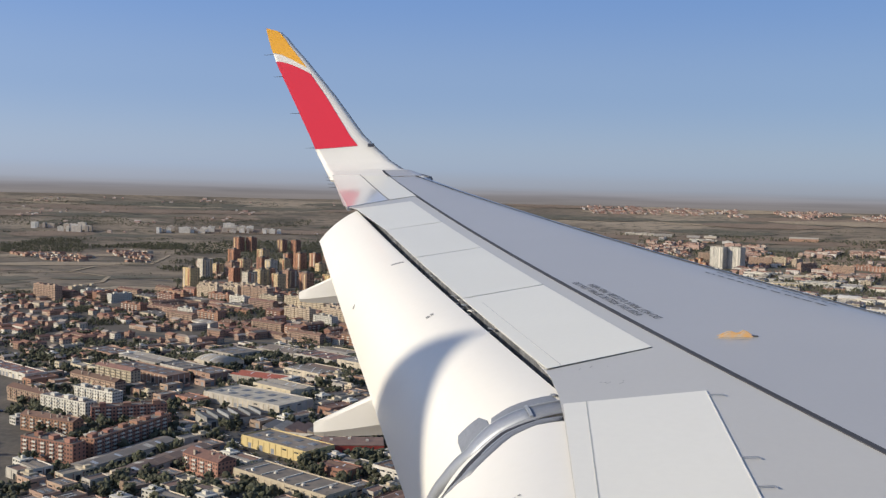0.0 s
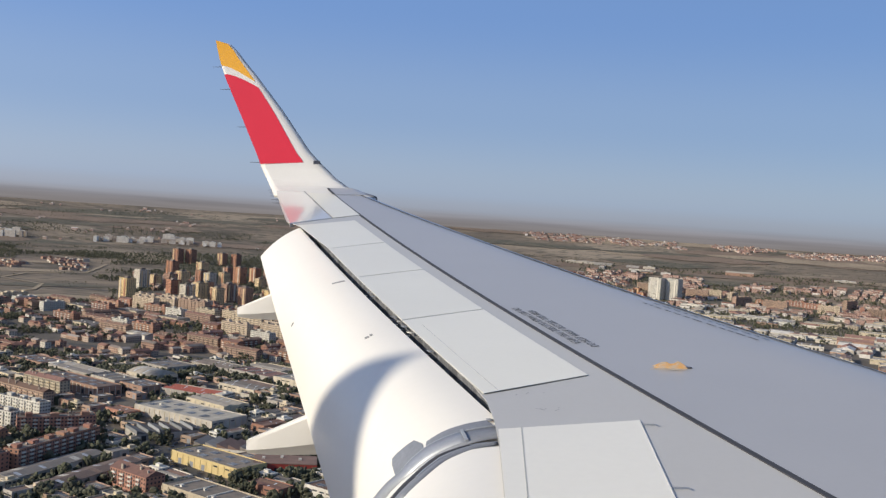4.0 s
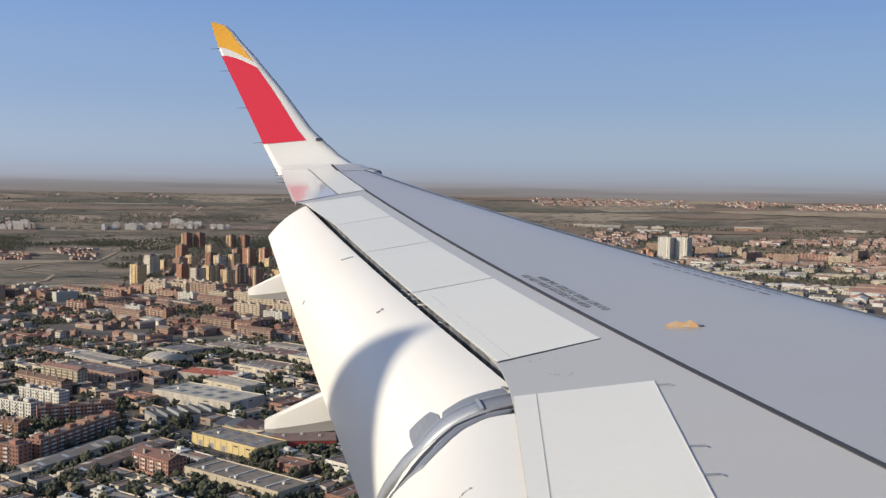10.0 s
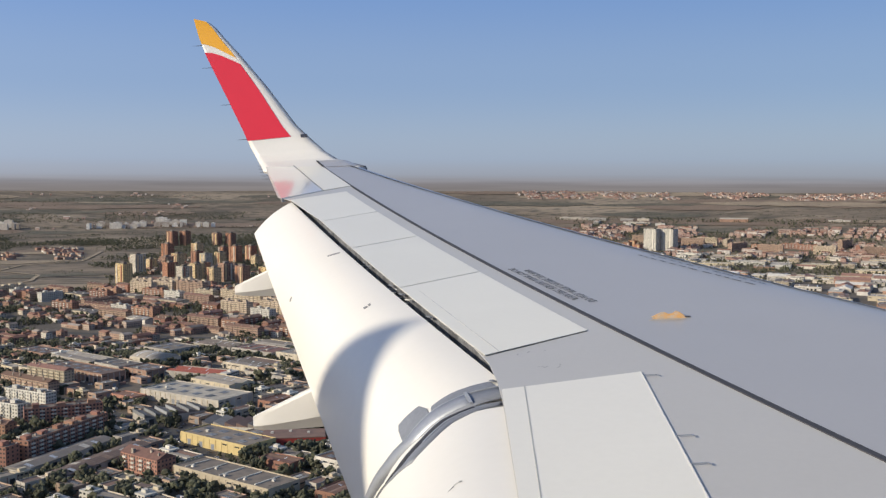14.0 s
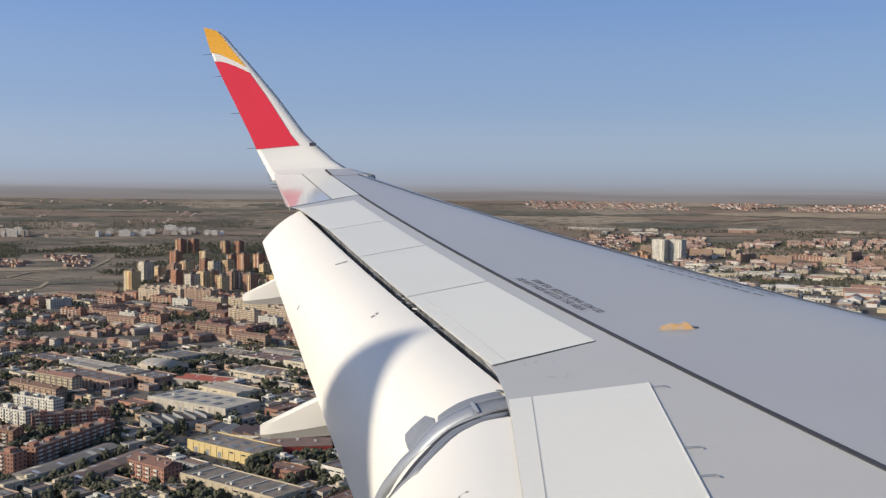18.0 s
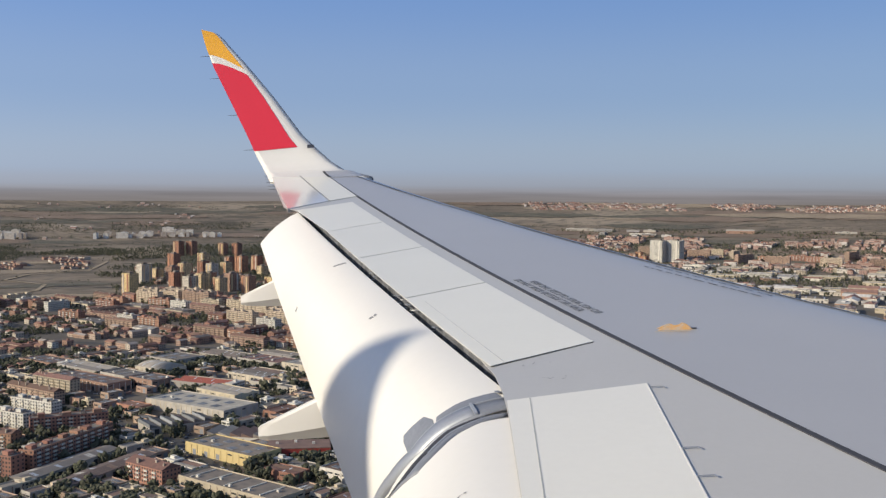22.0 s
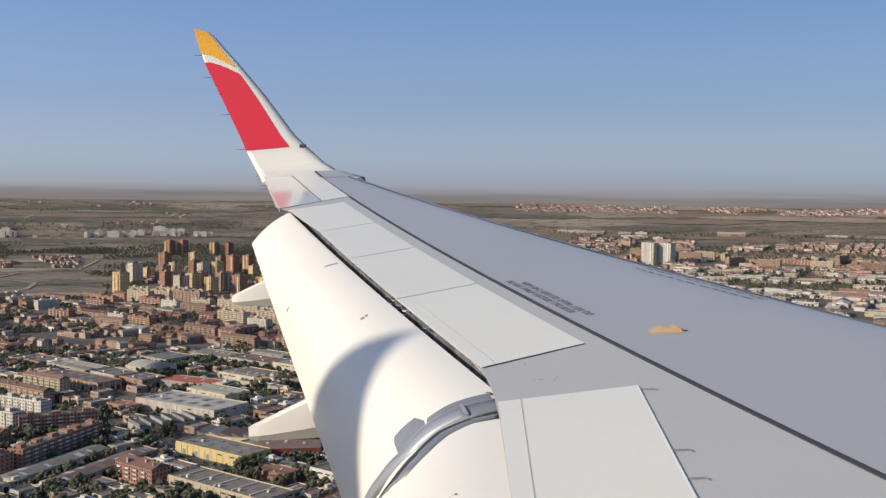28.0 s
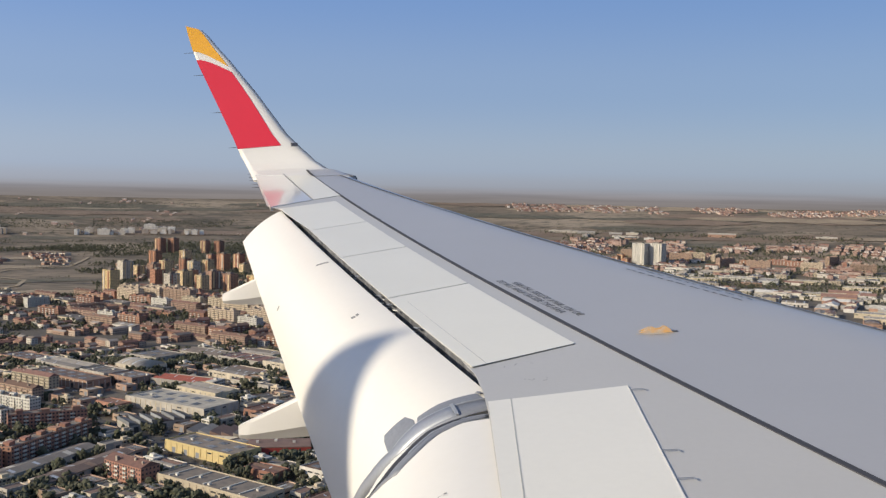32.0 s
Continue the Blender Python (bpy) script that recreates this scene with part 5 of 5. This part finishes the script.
v = 900.0
while v < 2250:
    u = -1700 + rng.uniform(0, 30)
    across = rng.random() < 0.25
    while u < 1200:
        x0, y0 = plan(u, v, FRONT)
        zone = noise.noise(Vector((x0 / 260, y0 / 260, 2)))
        k = rng.choice((0, 1, 2, 3, 3, 4, 8) if zone > 0.12 else (6, 6, 7, 7, 5, 11, 1) if zone < -0.12 else (0, 1, 5, 9, 10, 4, 7, 2))
        ob, l, w = kinds[k]
        step = (w if across else l) + rng.uniform(5, 12)
        x, y = plan(u + step / 2, v + rng.uniform(-3, 3), FRONT)
        d, r = bearing(x, y)
        turn = FRONT + (90 if across else 0) + rng.uniform(-4, 4)
        if -31 < d < -7 and 1240 < r < 1960 and noise.noise(Vector((x / 150, y / 150, 9))) < 0.26 and free_slab(x, y, l, w, turn):
            stand(k, x, y, turn)
        u += step
    v += (62 if across else 31) + rng.uniform(-3, 5)
for k in range(len(kinds)):
    if not stood[k]:
        stand(k, *polar(-20 - k, 1230), FRONT)

# ---- towers ----
heights = (10, 12, 8, 14, 11)
tower_kinds = [tower((21, 23, 20, 25, 22)[i], heights[i], 70 + i) for i in range(5)]
used = [False] * 5
rng = random.Random(21)


def stand_tower(x, y, a, k):
    m = pose(x, y, land(x, y), 0, 0, a)
    if used[k]:
        copy_thing(tower_kinds[k], m)
    else:
        tower_kinds[k].matrix_basis, used[k] = m, True
    take(x, y, 17)


# rows of towers among the trees, set out like steps
for row in range(9):
    for col in range(15):
        d, r = -30.5 + col * 1.55 + 0.7 * (row % 2) + rng.uniform(-0.3, 0.3), 1965 + row * 84 + rng.uniform(-22, 22) - 6 * col
        x, y = polar(d, r)
        if d > -22.5 + 3.5 * noise.noise(Vector((r / 120, 5, 1))) and noise.noise(Vector((x / 170, y / 170, 31))) < 0.06 and rng.random() < 0.85 and free(x, y, 16):
            stand_tower(x, y, -35 + rng.choice((0, 90)) + rng.uniform(-5, 5), rng.choice((0, 1, 1, 2, 3, 4, 4)))
for x, y, k in ((-1000, 2860, 3), (-966, 2874, 3), (-880, 2900, 1), (-840, 2905, 1)):
    stand_tower(x, y, -30, k)
big = tower(38, 20, 90, PALE)
big.matrix_basis = pose(386, 2905, land(386, 2905), 0, 0, -34)
copy_thing(big, pose(434, 2905, land(434, 2905), 0, 0, -34))
take(386, 2905, 34), take(434, 2905, 34)
for i in range(9):
    x, y = polar(rng.uniform(2.0, 7.2), rng.uniform(2800, 3000))
    if free(x, y, 18):
        stand_tower(x, y, -30 + rng.uniform(-5, 5), rng.choice((0, 2)))
for i in range(20):
    x, y = polar(3.0 + i * 0.85 + rng.uniform(-0.2, 0.2), 2980 + rng.uniform(-130, 160))
    if free(x, y, 24):
        stand(rng.choice((0, 3, 8)), x, y, -24 + rng.choice((0, 0, 66, 90)) + rng.uniform(-8, 8))

# ---- the estate of large works towards the nose ----
halls = [works_hall(84, 46, 9, 601, "plain", PALE_ROOF, PALE, "large white warehouse with a pale flat roof"), works_hall(62, 34, 9, 602, "bays", SHED_ROOF, SHED_WALL, "works hall with low pitched roof bays"),
         works_hall(48, 26, 8, 603, "arch", SHED_ROOF, SHED_WALL, "works hall under a low vaulted roof"), works_hall(74, 40, 9, 604, "ribs", PALE_ROOF, CREAM, "cream warehouse with a pale ribbed roof")]
sizes = ((84, 46), (62, 34), (48, 26), (74, 40))
placed = set()
for i in range(120):
    x, y = polar(rng.uniform(4, 24), math.sqrt(rng.uniform(1500 ** 2, 2800 ** 2)))
    k = rng.choice((0, 1, 1, 2, 2, 2, 3))
    turn = -20 + rng.choice((0, 0, 90)) + rng.uniform(-4, 4)
    if free_slab(x, y, sizes[k][0] + 8, sizes[k][1] + 8, turn):
        m = pose(x, y, land(x, y), 0, 0, turn)
        if k in placed:
            copy_thing(halls[k], m)
        else:
            halls[k].matrix_basis = m
            placed.add(k)
        take_slab(x, y, *sizes[k], turn)


# ---- far fields ----
def field(d0, d1, r0, deep, seed, lift):
    """A field on the slope, narrowing to its two ends, with an uneven rim."""
    b, rows = Build(), []
    n = max(8, int((d1 - d0) * 4))
    for j in range(n + 1):
        s = j / n
        d = d0 + (d1 - d0) * s
        w = deep * (4 * s * (1 - s)) ** 0.6 + 1.0
        mid = r0 + 40 * noise.noise(Vector((d * 0.3, seed, 1)))
        a, e = mid - w * (0.5 + 0.25 * noise.noise(Vector((d, seed, 2)))), mid + w * (0.5 + 0.25 * noise.noise(Vector((d, seed, 5))))
        row = []
        for k in range(5):
            x, y = polar(d, a + (e - a) * k / 4)
            row.append((x, y, land(x, y) + lift))
        rows.append(row)
    return b.grid(rows)


rng = random.Random(14)
for i in range(90):
    lo, r0 = rng.uniform(-39, 25), 2950 + 1720 * rng.random() ** 0.8
    soil, word = rng.choice(((STUBBLE, "pale stubble"), (PLOUGHED, "brown ploughed"), (SCRUB, "olive scrubby"), (STUBBLE, "pale stubble"), (PLOUGHED, "brown ploughed")))
    if lo < -10 and soil is STUBBLE and rng.random() < 0.6:
        soil, word = SCRUB, "olive scrubby"
    tagged(part("field", field(lo, lo + rng.uniform(3.0, 11.0), r0, rng.uniform(60, 170), i, 0.9 + 0.015 * i), soil), word + " field on the far slope", "field", kind="structure")


for i in range(16):
    soil, word = rng.choice(((PLOUGHED, "brown ploughed"), (SCRUB, "olive scrubby"), (SCRUB, "olive scrubby"), (STUBBLE, "pale stubble")))
    lo = rng.uniform(-37, -27)
    tagged(part("field", field(lo, min(-21.6, lo + rng.uniform(4, 9)), 2010 + 950 * rng.random(), rng.uniform(50, 120), 120 + i, 0.5 + 0.04 * i), soil), word + " ground on the open hillside", "field", kind="structure")


# ---- the farther quarters, each one a single mass of small buildings ----
def quarter(name, label, lo, hi, r0, r1, step, angle, sizes, wall_mat, roof_mat, seed, tiles=0.5, gaps=0.3, windows=True, patchy=200, street=5):
    rng = random.Random(seed)
    walls, roofs, panes = Build(), Build(), Build()
    a = radians(angle)
    n = int(r1 / step / 0.8) + 2
    for i in range(-n, n):
        for j in range(-n, n):
            u, v = (i + rng.uniform(-0.2, 0.2)) * step, (j + rng.uniform(-0.2, 0.2)) * step * 0.8
            x, y = u * math.cos(a) - v * math.sin(a), u * math.sin(a) + v * math.cos(a)
            d, r = bearing(x, y)
            if not (lo < d < hi and r0 < r < r1) or noise.noise(Vector((x / patchy, y / patchy, seed))) > gaps:
                continue
            if i % street == 0 or j % (street + 2) == 0:
                continue
            l, w, h = (rng.uniform(*s) for s in sizes)
            if rng.random() < 0.18:
                l, h = l * 1.7, h * 1.25
            if not free(x, y, max(l, w) * 0.4):
                continue
            t, z = a + rng.choice((0, 0, math.pi / 2)) + rng.uniform(-0.05, 0.05), land(x, y)
            walls.box(x, y, z - 4, l, w, h + 4, t)
            if rng.random() < tiles:
                roofs.gable(x, y, z + h, l + 0.8, w + 0.8, w * 0.2, t)
            else:
                roofs.box(x, y, z + h - 0.1, l + 0.4, w + 0.4, 0.5, t).box(x, y, z + h + 0.3, l * 0.3, w * 0.3, 2.2, t)
            if windows:
                c, s = math.cos(t), math.sin(t)
                k = [(x + c * p - s * q, y + s * p + c * q) for p, q in ((-l / 2, -w / 2), (l / 2, -w / 2), (l / 2, w / 2), (-l / 2, w / 2))]
                for e in range(4):
                    mx, my = (k[e][0] + k[(e + 1) % 4][0]) / 2 - x, (k[e][1] + k[(e + 1) % 4][1]) / 2 - y
                    if mx * x + my * y < 0 or mx * y > 0 and abs(mx) > abs(my):
                        wall_windows(panes, *k[e], *k[(e + 1) % 4], z + 0.3, max(1, int(h / STOREY)), every=3.6, w=1.7, h=1.3)
    ob = tagged(part(name, walls, wall_mat), label, "buildings", kind="stuff")
    tagged(part("roofs", roofs, roof_mat, ob), kind="stuff")
    if panes.v:
        tagged(part("windows", panes, WINDOW, ob), kind="stuff")
    return ob


quarter("town_quarter", "low brick houses and small flats among the towers", -21.5, -7, 1900, 2700, 25, -30, ((11, 22), (8, 12), (5, 10)), MIX_WALL, MIX_ROOF, 1, 0.7, 0.02, patchy=130)
quarter("town_quarter", "streets of low brick houses filling the gaps", -34, -7, 1200, 1960, 23, FRONT, ((9, 16), (8, 11), (4, 8)), MIX_WALL, MIX_ROOF, 2, 0.8, 0.16, patchy=90)
quarter("town_quarter", "brick and white flats under the wing", -7, 5, 480, 2300, 42, -30, ((16, 32), (10, 14), (6, 15)), MIX_WALL, MIX_ROOF, 3, 0.4, 0.2, False)
quarter("works_estate", "pale works halls and yards", 4, 27, 700, 2780, 46, -24, ((20, 48), (14, 26), (5, 9)), SHED_MIX_WALL, MIX_SHED_ROOF, 5, 0.5, -0.12, False, street=11)
quarter("suburb", "brick suburb below the dry fields", -1.0, 24, 2720, 3560, 28, -24, ((11, 24), (9, 13), (6, 14)), FAR_WALL, MIX_ROOF, 6, 0.5, -0.07, street=7)
quarter("suburb", "rows of small red-roofed houses", -2, 6, 3200, 3480, 17, 15, ((9, 12), (8, 10), (5, 7)), MIX_WALL, MIX_ROOF, 7, 1.0, 0.2, False)
quarter("distant_town", "pink and white distant town along the plateau", -2, 26, 4420, 4670, 17, 5, ((6, 18), (5, 9), (3, 10)), FAR_WALL, MIX_ROOF, 8, 0.5, -0.02, False, 170)
quarter("distant_town", "scattered white farm buildings", -34, -6, 3500, 4600, 44, 5, ((6, 15), (5, 8), (3, 6)), FAR_WALL, FAR_WALL, 9, 0.5, -0.3, False, 160)
quarter("distant_town", "white flats on the far slope", -30, -14, 3520, 3660, 26, 12, ((12, 24), (8, 11), (8, 19)), WHITE_WALL, WHITE_WALL, 10, 0.0, 0.0, False, 260)
quarter("distant_town", "white halls on the dry plain", 2, 24, 3600, 3780, 60, -10, ((30, 80), (18, 30), (6, 9)), SHED_MIX_WALL, MIX_SHED_ROOF, 13, 0.2, -0.1, False, 260)
quarter("distant_town", "brick village along the slope", -34, -24, 2700, 3000, 20, 60, ((8, 14), (7, 10), (4, 7)), MIX_WALL, MIX_ROOF, 12, 0.9, -0.02, False, 150)


# ---- trees ----
def leafy(seed, clumps=6):
    """Corners and faces of one crown: uneven clumps with gaps between, about 1 m across."""
    rng = random.Random(seed)
    bm = bmesh.new()
    for i in range(clumps):
        a, q = rng.uniform(0, 6.28), rng.uniform(0.02, 0.40)
        m = pose(q * math.cos(a), q * math.sin(a), rng.uniform(0.28, 0.9), rng.uniform(0, 90), 0, rng.uniform(0, 360)) @ Matrix.Diagonal((rng.uniform(0.09, 0.26), rng.uniform(0.09, 0.26), rng.uniform(0.08, 0.19), 1))
        bmesh.ops.create_icosphere(bm, subdivisions=1, radius=1.0, matrix=m)
    for v in bm.verts:
        v.co += Vector((rng.uniform(-1, 1), rng.uniform(-1, 1), rng.uniform(-1, 1))) * 0.045
    bm.verts.index_update()
    out = np.array([v.co[:] for v in bm.verts]), np.array([[v.index for v in f.verts] for f in bm.faces])
    bm.free()
    return out


crowns = [leafy(s, 15) for s in range(6)]
low_crowns = [leafy(20 + s, 6) for s in range(5)]
far_crowns = [leafy(30 + s, 3) for s in range(5)]


def grove(name, label, spots, seed):
    """Many trees as one mass: spots of x, y and height."""
    rng = random.Random(seed)
    vs, fs, base = [], [], 0
    for x, y, h in spots:
        r = math.hypot(x, y)
        v, f = rng.choice(crowns if r < 1250 else low_crowns if r < 1900 else far_crowns)
        a, w = rng.uniform(0, 6.28), h * rng.uniform(0.6, 1.25)
        c, s = math.cos(a), math.sin(a)
        p = np.column_stack(((v[:, 0] * c - v[:, 1] * s) * w + x, (v[:, 0] * s + v[:, 1] * c) * w * 0.85 + y, v[:, 2] * h + land(x, y) - 0.14 * h))
        vs.append(p)
        fs.append(f + base)
        base += len(v)
    me = bpy.data.meshes.new(name)
    me.from_pydata(np.concatenate(vs).tolist(), [], np.concatenate(fs).tolist())
    me.materials.append(LEAF)
    return tagged(new(name, me), label, "trees", kind="stuff")


def sown(lo, hi, r0, r1, n, seed, size=(5, 10), patchy=120, least=0.0):
    rng = random.Random(seed)
    out = []
    for i in range(n * 6):
        if len(out) >= n:
            break
        d, r = rng.uniform(lo, hi), math.sqrt(rng.uniform(r0 * r0, r1 * r1))
        x, y = polar(d, r)
        if noise.noise(Vector((x / patchy, y / patchy, seed * 1.7))) > least and free(x, y, 0):
            out.append((x, y, size[0] + (size[1] - size[0]) * rng.random() ** 1.6))
    return out


def belt(points, width, n, seed, size=(7, 12)):
    rng = random.Random(seed)
    out = []
    for i in range(n):
        k = rng.randrange(len(points) - 1)
        f = rng.random()
        x = points[k][0] + (points[k + 1][0] - points[k][0]) * f + rng.gauss(0, width / 2)
        y = points[k][1] + (points[k + 1][1] - points[k][1]) * f + rng.gauss(0, width / 2)
        if free(x, y, -3):
            out.append((x, y, rng.uniform(*size)))
    return out


def ragged(spots, edge, seed):
    """Those spots on the nose side of a bearing that wanders in and out."""
    return [q for q in spots if bearing(q[0], q[1])[0] > edge + 4.5 * noise.noise(Vector((math.hypot(q[0], q[1]) / 160, seed, 2))) + 1.2 * noise.noise(Vector((q[0] / 25, q[1] / 25, seed)))]


grove("street_trees", "dark trees in the streets and yards of the works", sown(-34, -6, 600, 1280, 2300, 1, (2.5, 12), 60, 0.02), 1)
grove("park_trees", "dark grove beside the works", belt([(-330, 650), (-262, 640), (-200, 650), (-150, 620)], 22, 200, 2, (4, 11)), 2)
grove("park_trees", "belt of dark trees between the flats and the works", belt([(-640, 1120), (-500, 1070), (-400, 1120), (-300, 1160), (-200, 1150)], 46, 700, 3, (6, 11)), 3)
grove("town_trees", "trees between the houses and flats", sown(-34, -6, 1230, 1960, 4600, 4, (3, 11), 75, 0.0), 4)
grove("estate_trees", "dark trees round the towers", ragged(sown(-26, -8, 1920, 2700, 6600, 6, (4, 12), 100, -0.2), -22, 6), 6)
grove("woodland", "dark wood on the slope behind the towers", ragged(sown(-28, -8, 2640, 3300, 8000, 5, (5, 12), 260, -0.3), -22.5, 8), 5)
for n_, (lo, hi, r0, r1, count, size) in enumerate(((-38, -21, 2960, 3330, 4200, (4, 10)), (-36, -9, 3700, 3960, 3200, (4, 8)), (-38, -6, 4280, 4520, 2400, (3, 7)))):
    grove("woodland", "dark strips of wood across the far slope", sown(lo, hi, r0, r1, count, 31 + n_, size, 210, 0.0), 31 + n_)
grove("hedgerow_trees", "bushes and small trees on the open hillside", sown(-36, -21, 1950, 3200, 900, 15, (1.5, 6), 130, 0.1) + belt([polar(-34, 1960), polar(-28, 1950), polar(-22, 1960)], 30, 420, 16, (4, 10)), 15)
grove("hedgerow_trees", "scattered trees and hedges in the far fields", sown(-36, 26, 3000, 4640, 2600, 7, (3, 6), 160, 0.12), 7)
grove("works_trees", "trees among the works halls", sown(-1, 26, 2000, 3800, 9000, 8, (4, 12), 110, -0.08), 8)
grove("town_trees", "trees in the streets beneath the wing", sown(-7, 8, 520, 2200, 700, 9, (5, 9), 120, 0.0), 9)
green = []
for n_, (r, wide) in enumerate(((2360, 60), (2560, 90), (2760, 60), (3080, 80), (3320, 50))):
    green += belt([polar(d, r + 70 * math.sin(d * 0.7 + n_)) for d in range(-1, 27, 3)], wide, 620, 70 + n_, (6, 13))
grove("works_trees", "belts of dark trees between the works and the suburb", green, 12)
hedges = []
for n_, line in enumerate(([polar(-36, 3500), polar(-26, 3560), polar(-14, 3530)], [polar(-36, 4180), polar(-22, 4220), polar(-8, 4180), polar(2, 4220)], [polar(-32, 3240), polar(-22, 3360), polar(-10, 3440)], [polar(3, 3020), polar(14, 3090), polar(25, 3040)], [polar(-1, 3900), polar(12, 3960), polar(25, 3910)])):
    hedges += belt(line, 22, 420, 40 + n_, (3, 6))
grove("hedgerow_trees", "dark lines of trees along the far fields", hedges, 11)

# single trees that stand clear near the works
trunk_mesh = Build().grid([[(0.22 * f * math.cos(q * 1.0472), 0.22 * f * math.sin(q * 1.0472), z) for q in range(6)] for z, f in ((-0.5, 1.3), (1.5, 0.9), (3.4, 0.5))], closed=True)
for t in range(3):
    v, f = crowns[t]
    crown_build = Build()
    crown_build.v, crown_build.f = [tuple(p * 7.5) for p in v], [tuple(q) for q in f.tolist()]
    tree = tagged(part("tree", trunk_mesh, BARK), "leafy dark green tree in a yard", "tree", "yard trees")
    part("crown", crown_build, LEAF, tree)
    rng = random.Random(60 + t)
    done = 0
    for i in range(600):
        x, y = polar(rng.uniform(-31, -9), rng.uniform(640, 1000))
        if free(x, y, 3):
            m = pose(x, y, 0.3, 0, 0, rng.uniform(0, 360)) @ Matrix.Scale(rng.uniform(0.6, 1.3), 4)
            if done:
                copy_thing(tree, m)
            else:
                tree.matrix_basis = m
            take(x, y, 3)
            done += 1
            if done > 40:
                break

# sheds, stacks and lean-tos in the yards of the works
rng = random.Random(88)
clutter = Build()
for i in range(700):
    x, y = polar(rng.uniform(-30, -8), rng.uniform(640, 1260))
    if free(x, y, 2):
        clutter.box(x, y, 0.0, rng.uniform(1.5, 7), rng.uniform(1.5, 3.5), rng.uniform(1.2, 3.6), radians(FRONT) + rng.choice((0, 1.57)))
tagged(part("yard_clutter", clutter, MIX_SHED_ROOF), "lean-tos, containers and stacks in the works yards", "clutter", kind="stuff")

# parked cars
car_body = Build().grid([[(x, s * 0.86, z) for x, z in ((-2.1, 0.35), (-2.15, 0.85), (-1.4, 0.95), (1.0, 0.92), (2.0, 0.78), (2.1, 0.35))] for s in (-1, -0.5, 0.5, 1)])
car_body.cap([(x, -0.86, z) for x, z in ((-2.1, 0.35), (2.1, 0.35), (2.0, 0.78), (1.0, 0.92), (-1.4, 0.95), (-2.15, 0.85))]).cap([(x, 0.86, z) for x, z in ((-2.1, 0.35), (-2.15, 0.85), (-1.4, 0.95), (1.0, 0.92), (2.0, 0.78), (2.1, 0.35))])
car = tagged(part("car", car_body, CAR_PAINT), "parked car in the street beside the works", "car", "parked cars")
cabin = Build()
low, top = [(-1.7, -0.8), (0.9, -0.8), (0.9, 0.8), (-1.7, 0.8)], [(-1.2, -0.6), (0.35, -0.6), (0.35, 0.6), (-1.2, 0.6)]
cabin.grid([[(x, y, 0.9) for x, y in low], [(x, y, 1.42) for x, y in top]], closed=True).cap([(x, y, 1.42) for x, y in top])
part("cabin", cabin, WINDOW, car, "dark glazed cabin")
for wx in (-1.3, 1.3):
    for wy in (-0.8, 0.8):
        part("wheel", Build().grid([[(wx + 0.32 * math.cos(q * 0.7854), wy + e, 0.32 + 0.32 * math.sin(q * 0.7854)) for q in range(8)] for e in (-0.1, 0.1)], closed=True), SEAL, car)
rng = random.Random(77)
n_cars = 0


def park(x, y, turn):
    global n_cars
    m = pose(x, y, land(x, y) + 0.58, 0, 0, turn)
    if n_cars:
        copy_thing(car, m)
    else:
        car.matrix_basis = m
    n_cars += 1


for line in roads[:2] + [roads[3], roads[4]]:
    for (ax, ay), (bx, by) in zip(line, line[1:]):
        d = math.hypot(bx - ax, by - ay)
        s = 0.0
        while s < d and n_cars < 130:
            s += rng.uniform(6, 14)
            side = rng.choice((-4.4, 4.4))
            x, y = ax + (bx - ax) * s / d - (by - ay) / d * side, ay + (by - ay) * s / d + (bx - ax) / d * side
            if -33 < bearing(x, y)[0] < -7 and bearing(x, y)[1] > 630:
                park(x, y, math.degrees(math.atan2(by - ay, bx - ax)) + rng.choice((0, 180)))
# rows of cars in the yards
for i in range(900):
    x, y = polar(rng.uniform(-30, -8), rng.uniform(640, 1100))
    for k in range(rng.randrange(3, 8)):
        xx, yy = plan(k * 2.7, 0, FRONT)
        if n_cars < 230 and free(x + xx, y + yy, 2.6):
            park(x + xx, y + yy, FRONT + 90 + rng.choice((0, 180)) + rng.uniform(-3, 3))
            take(x + xx, y + yy, 1.2)
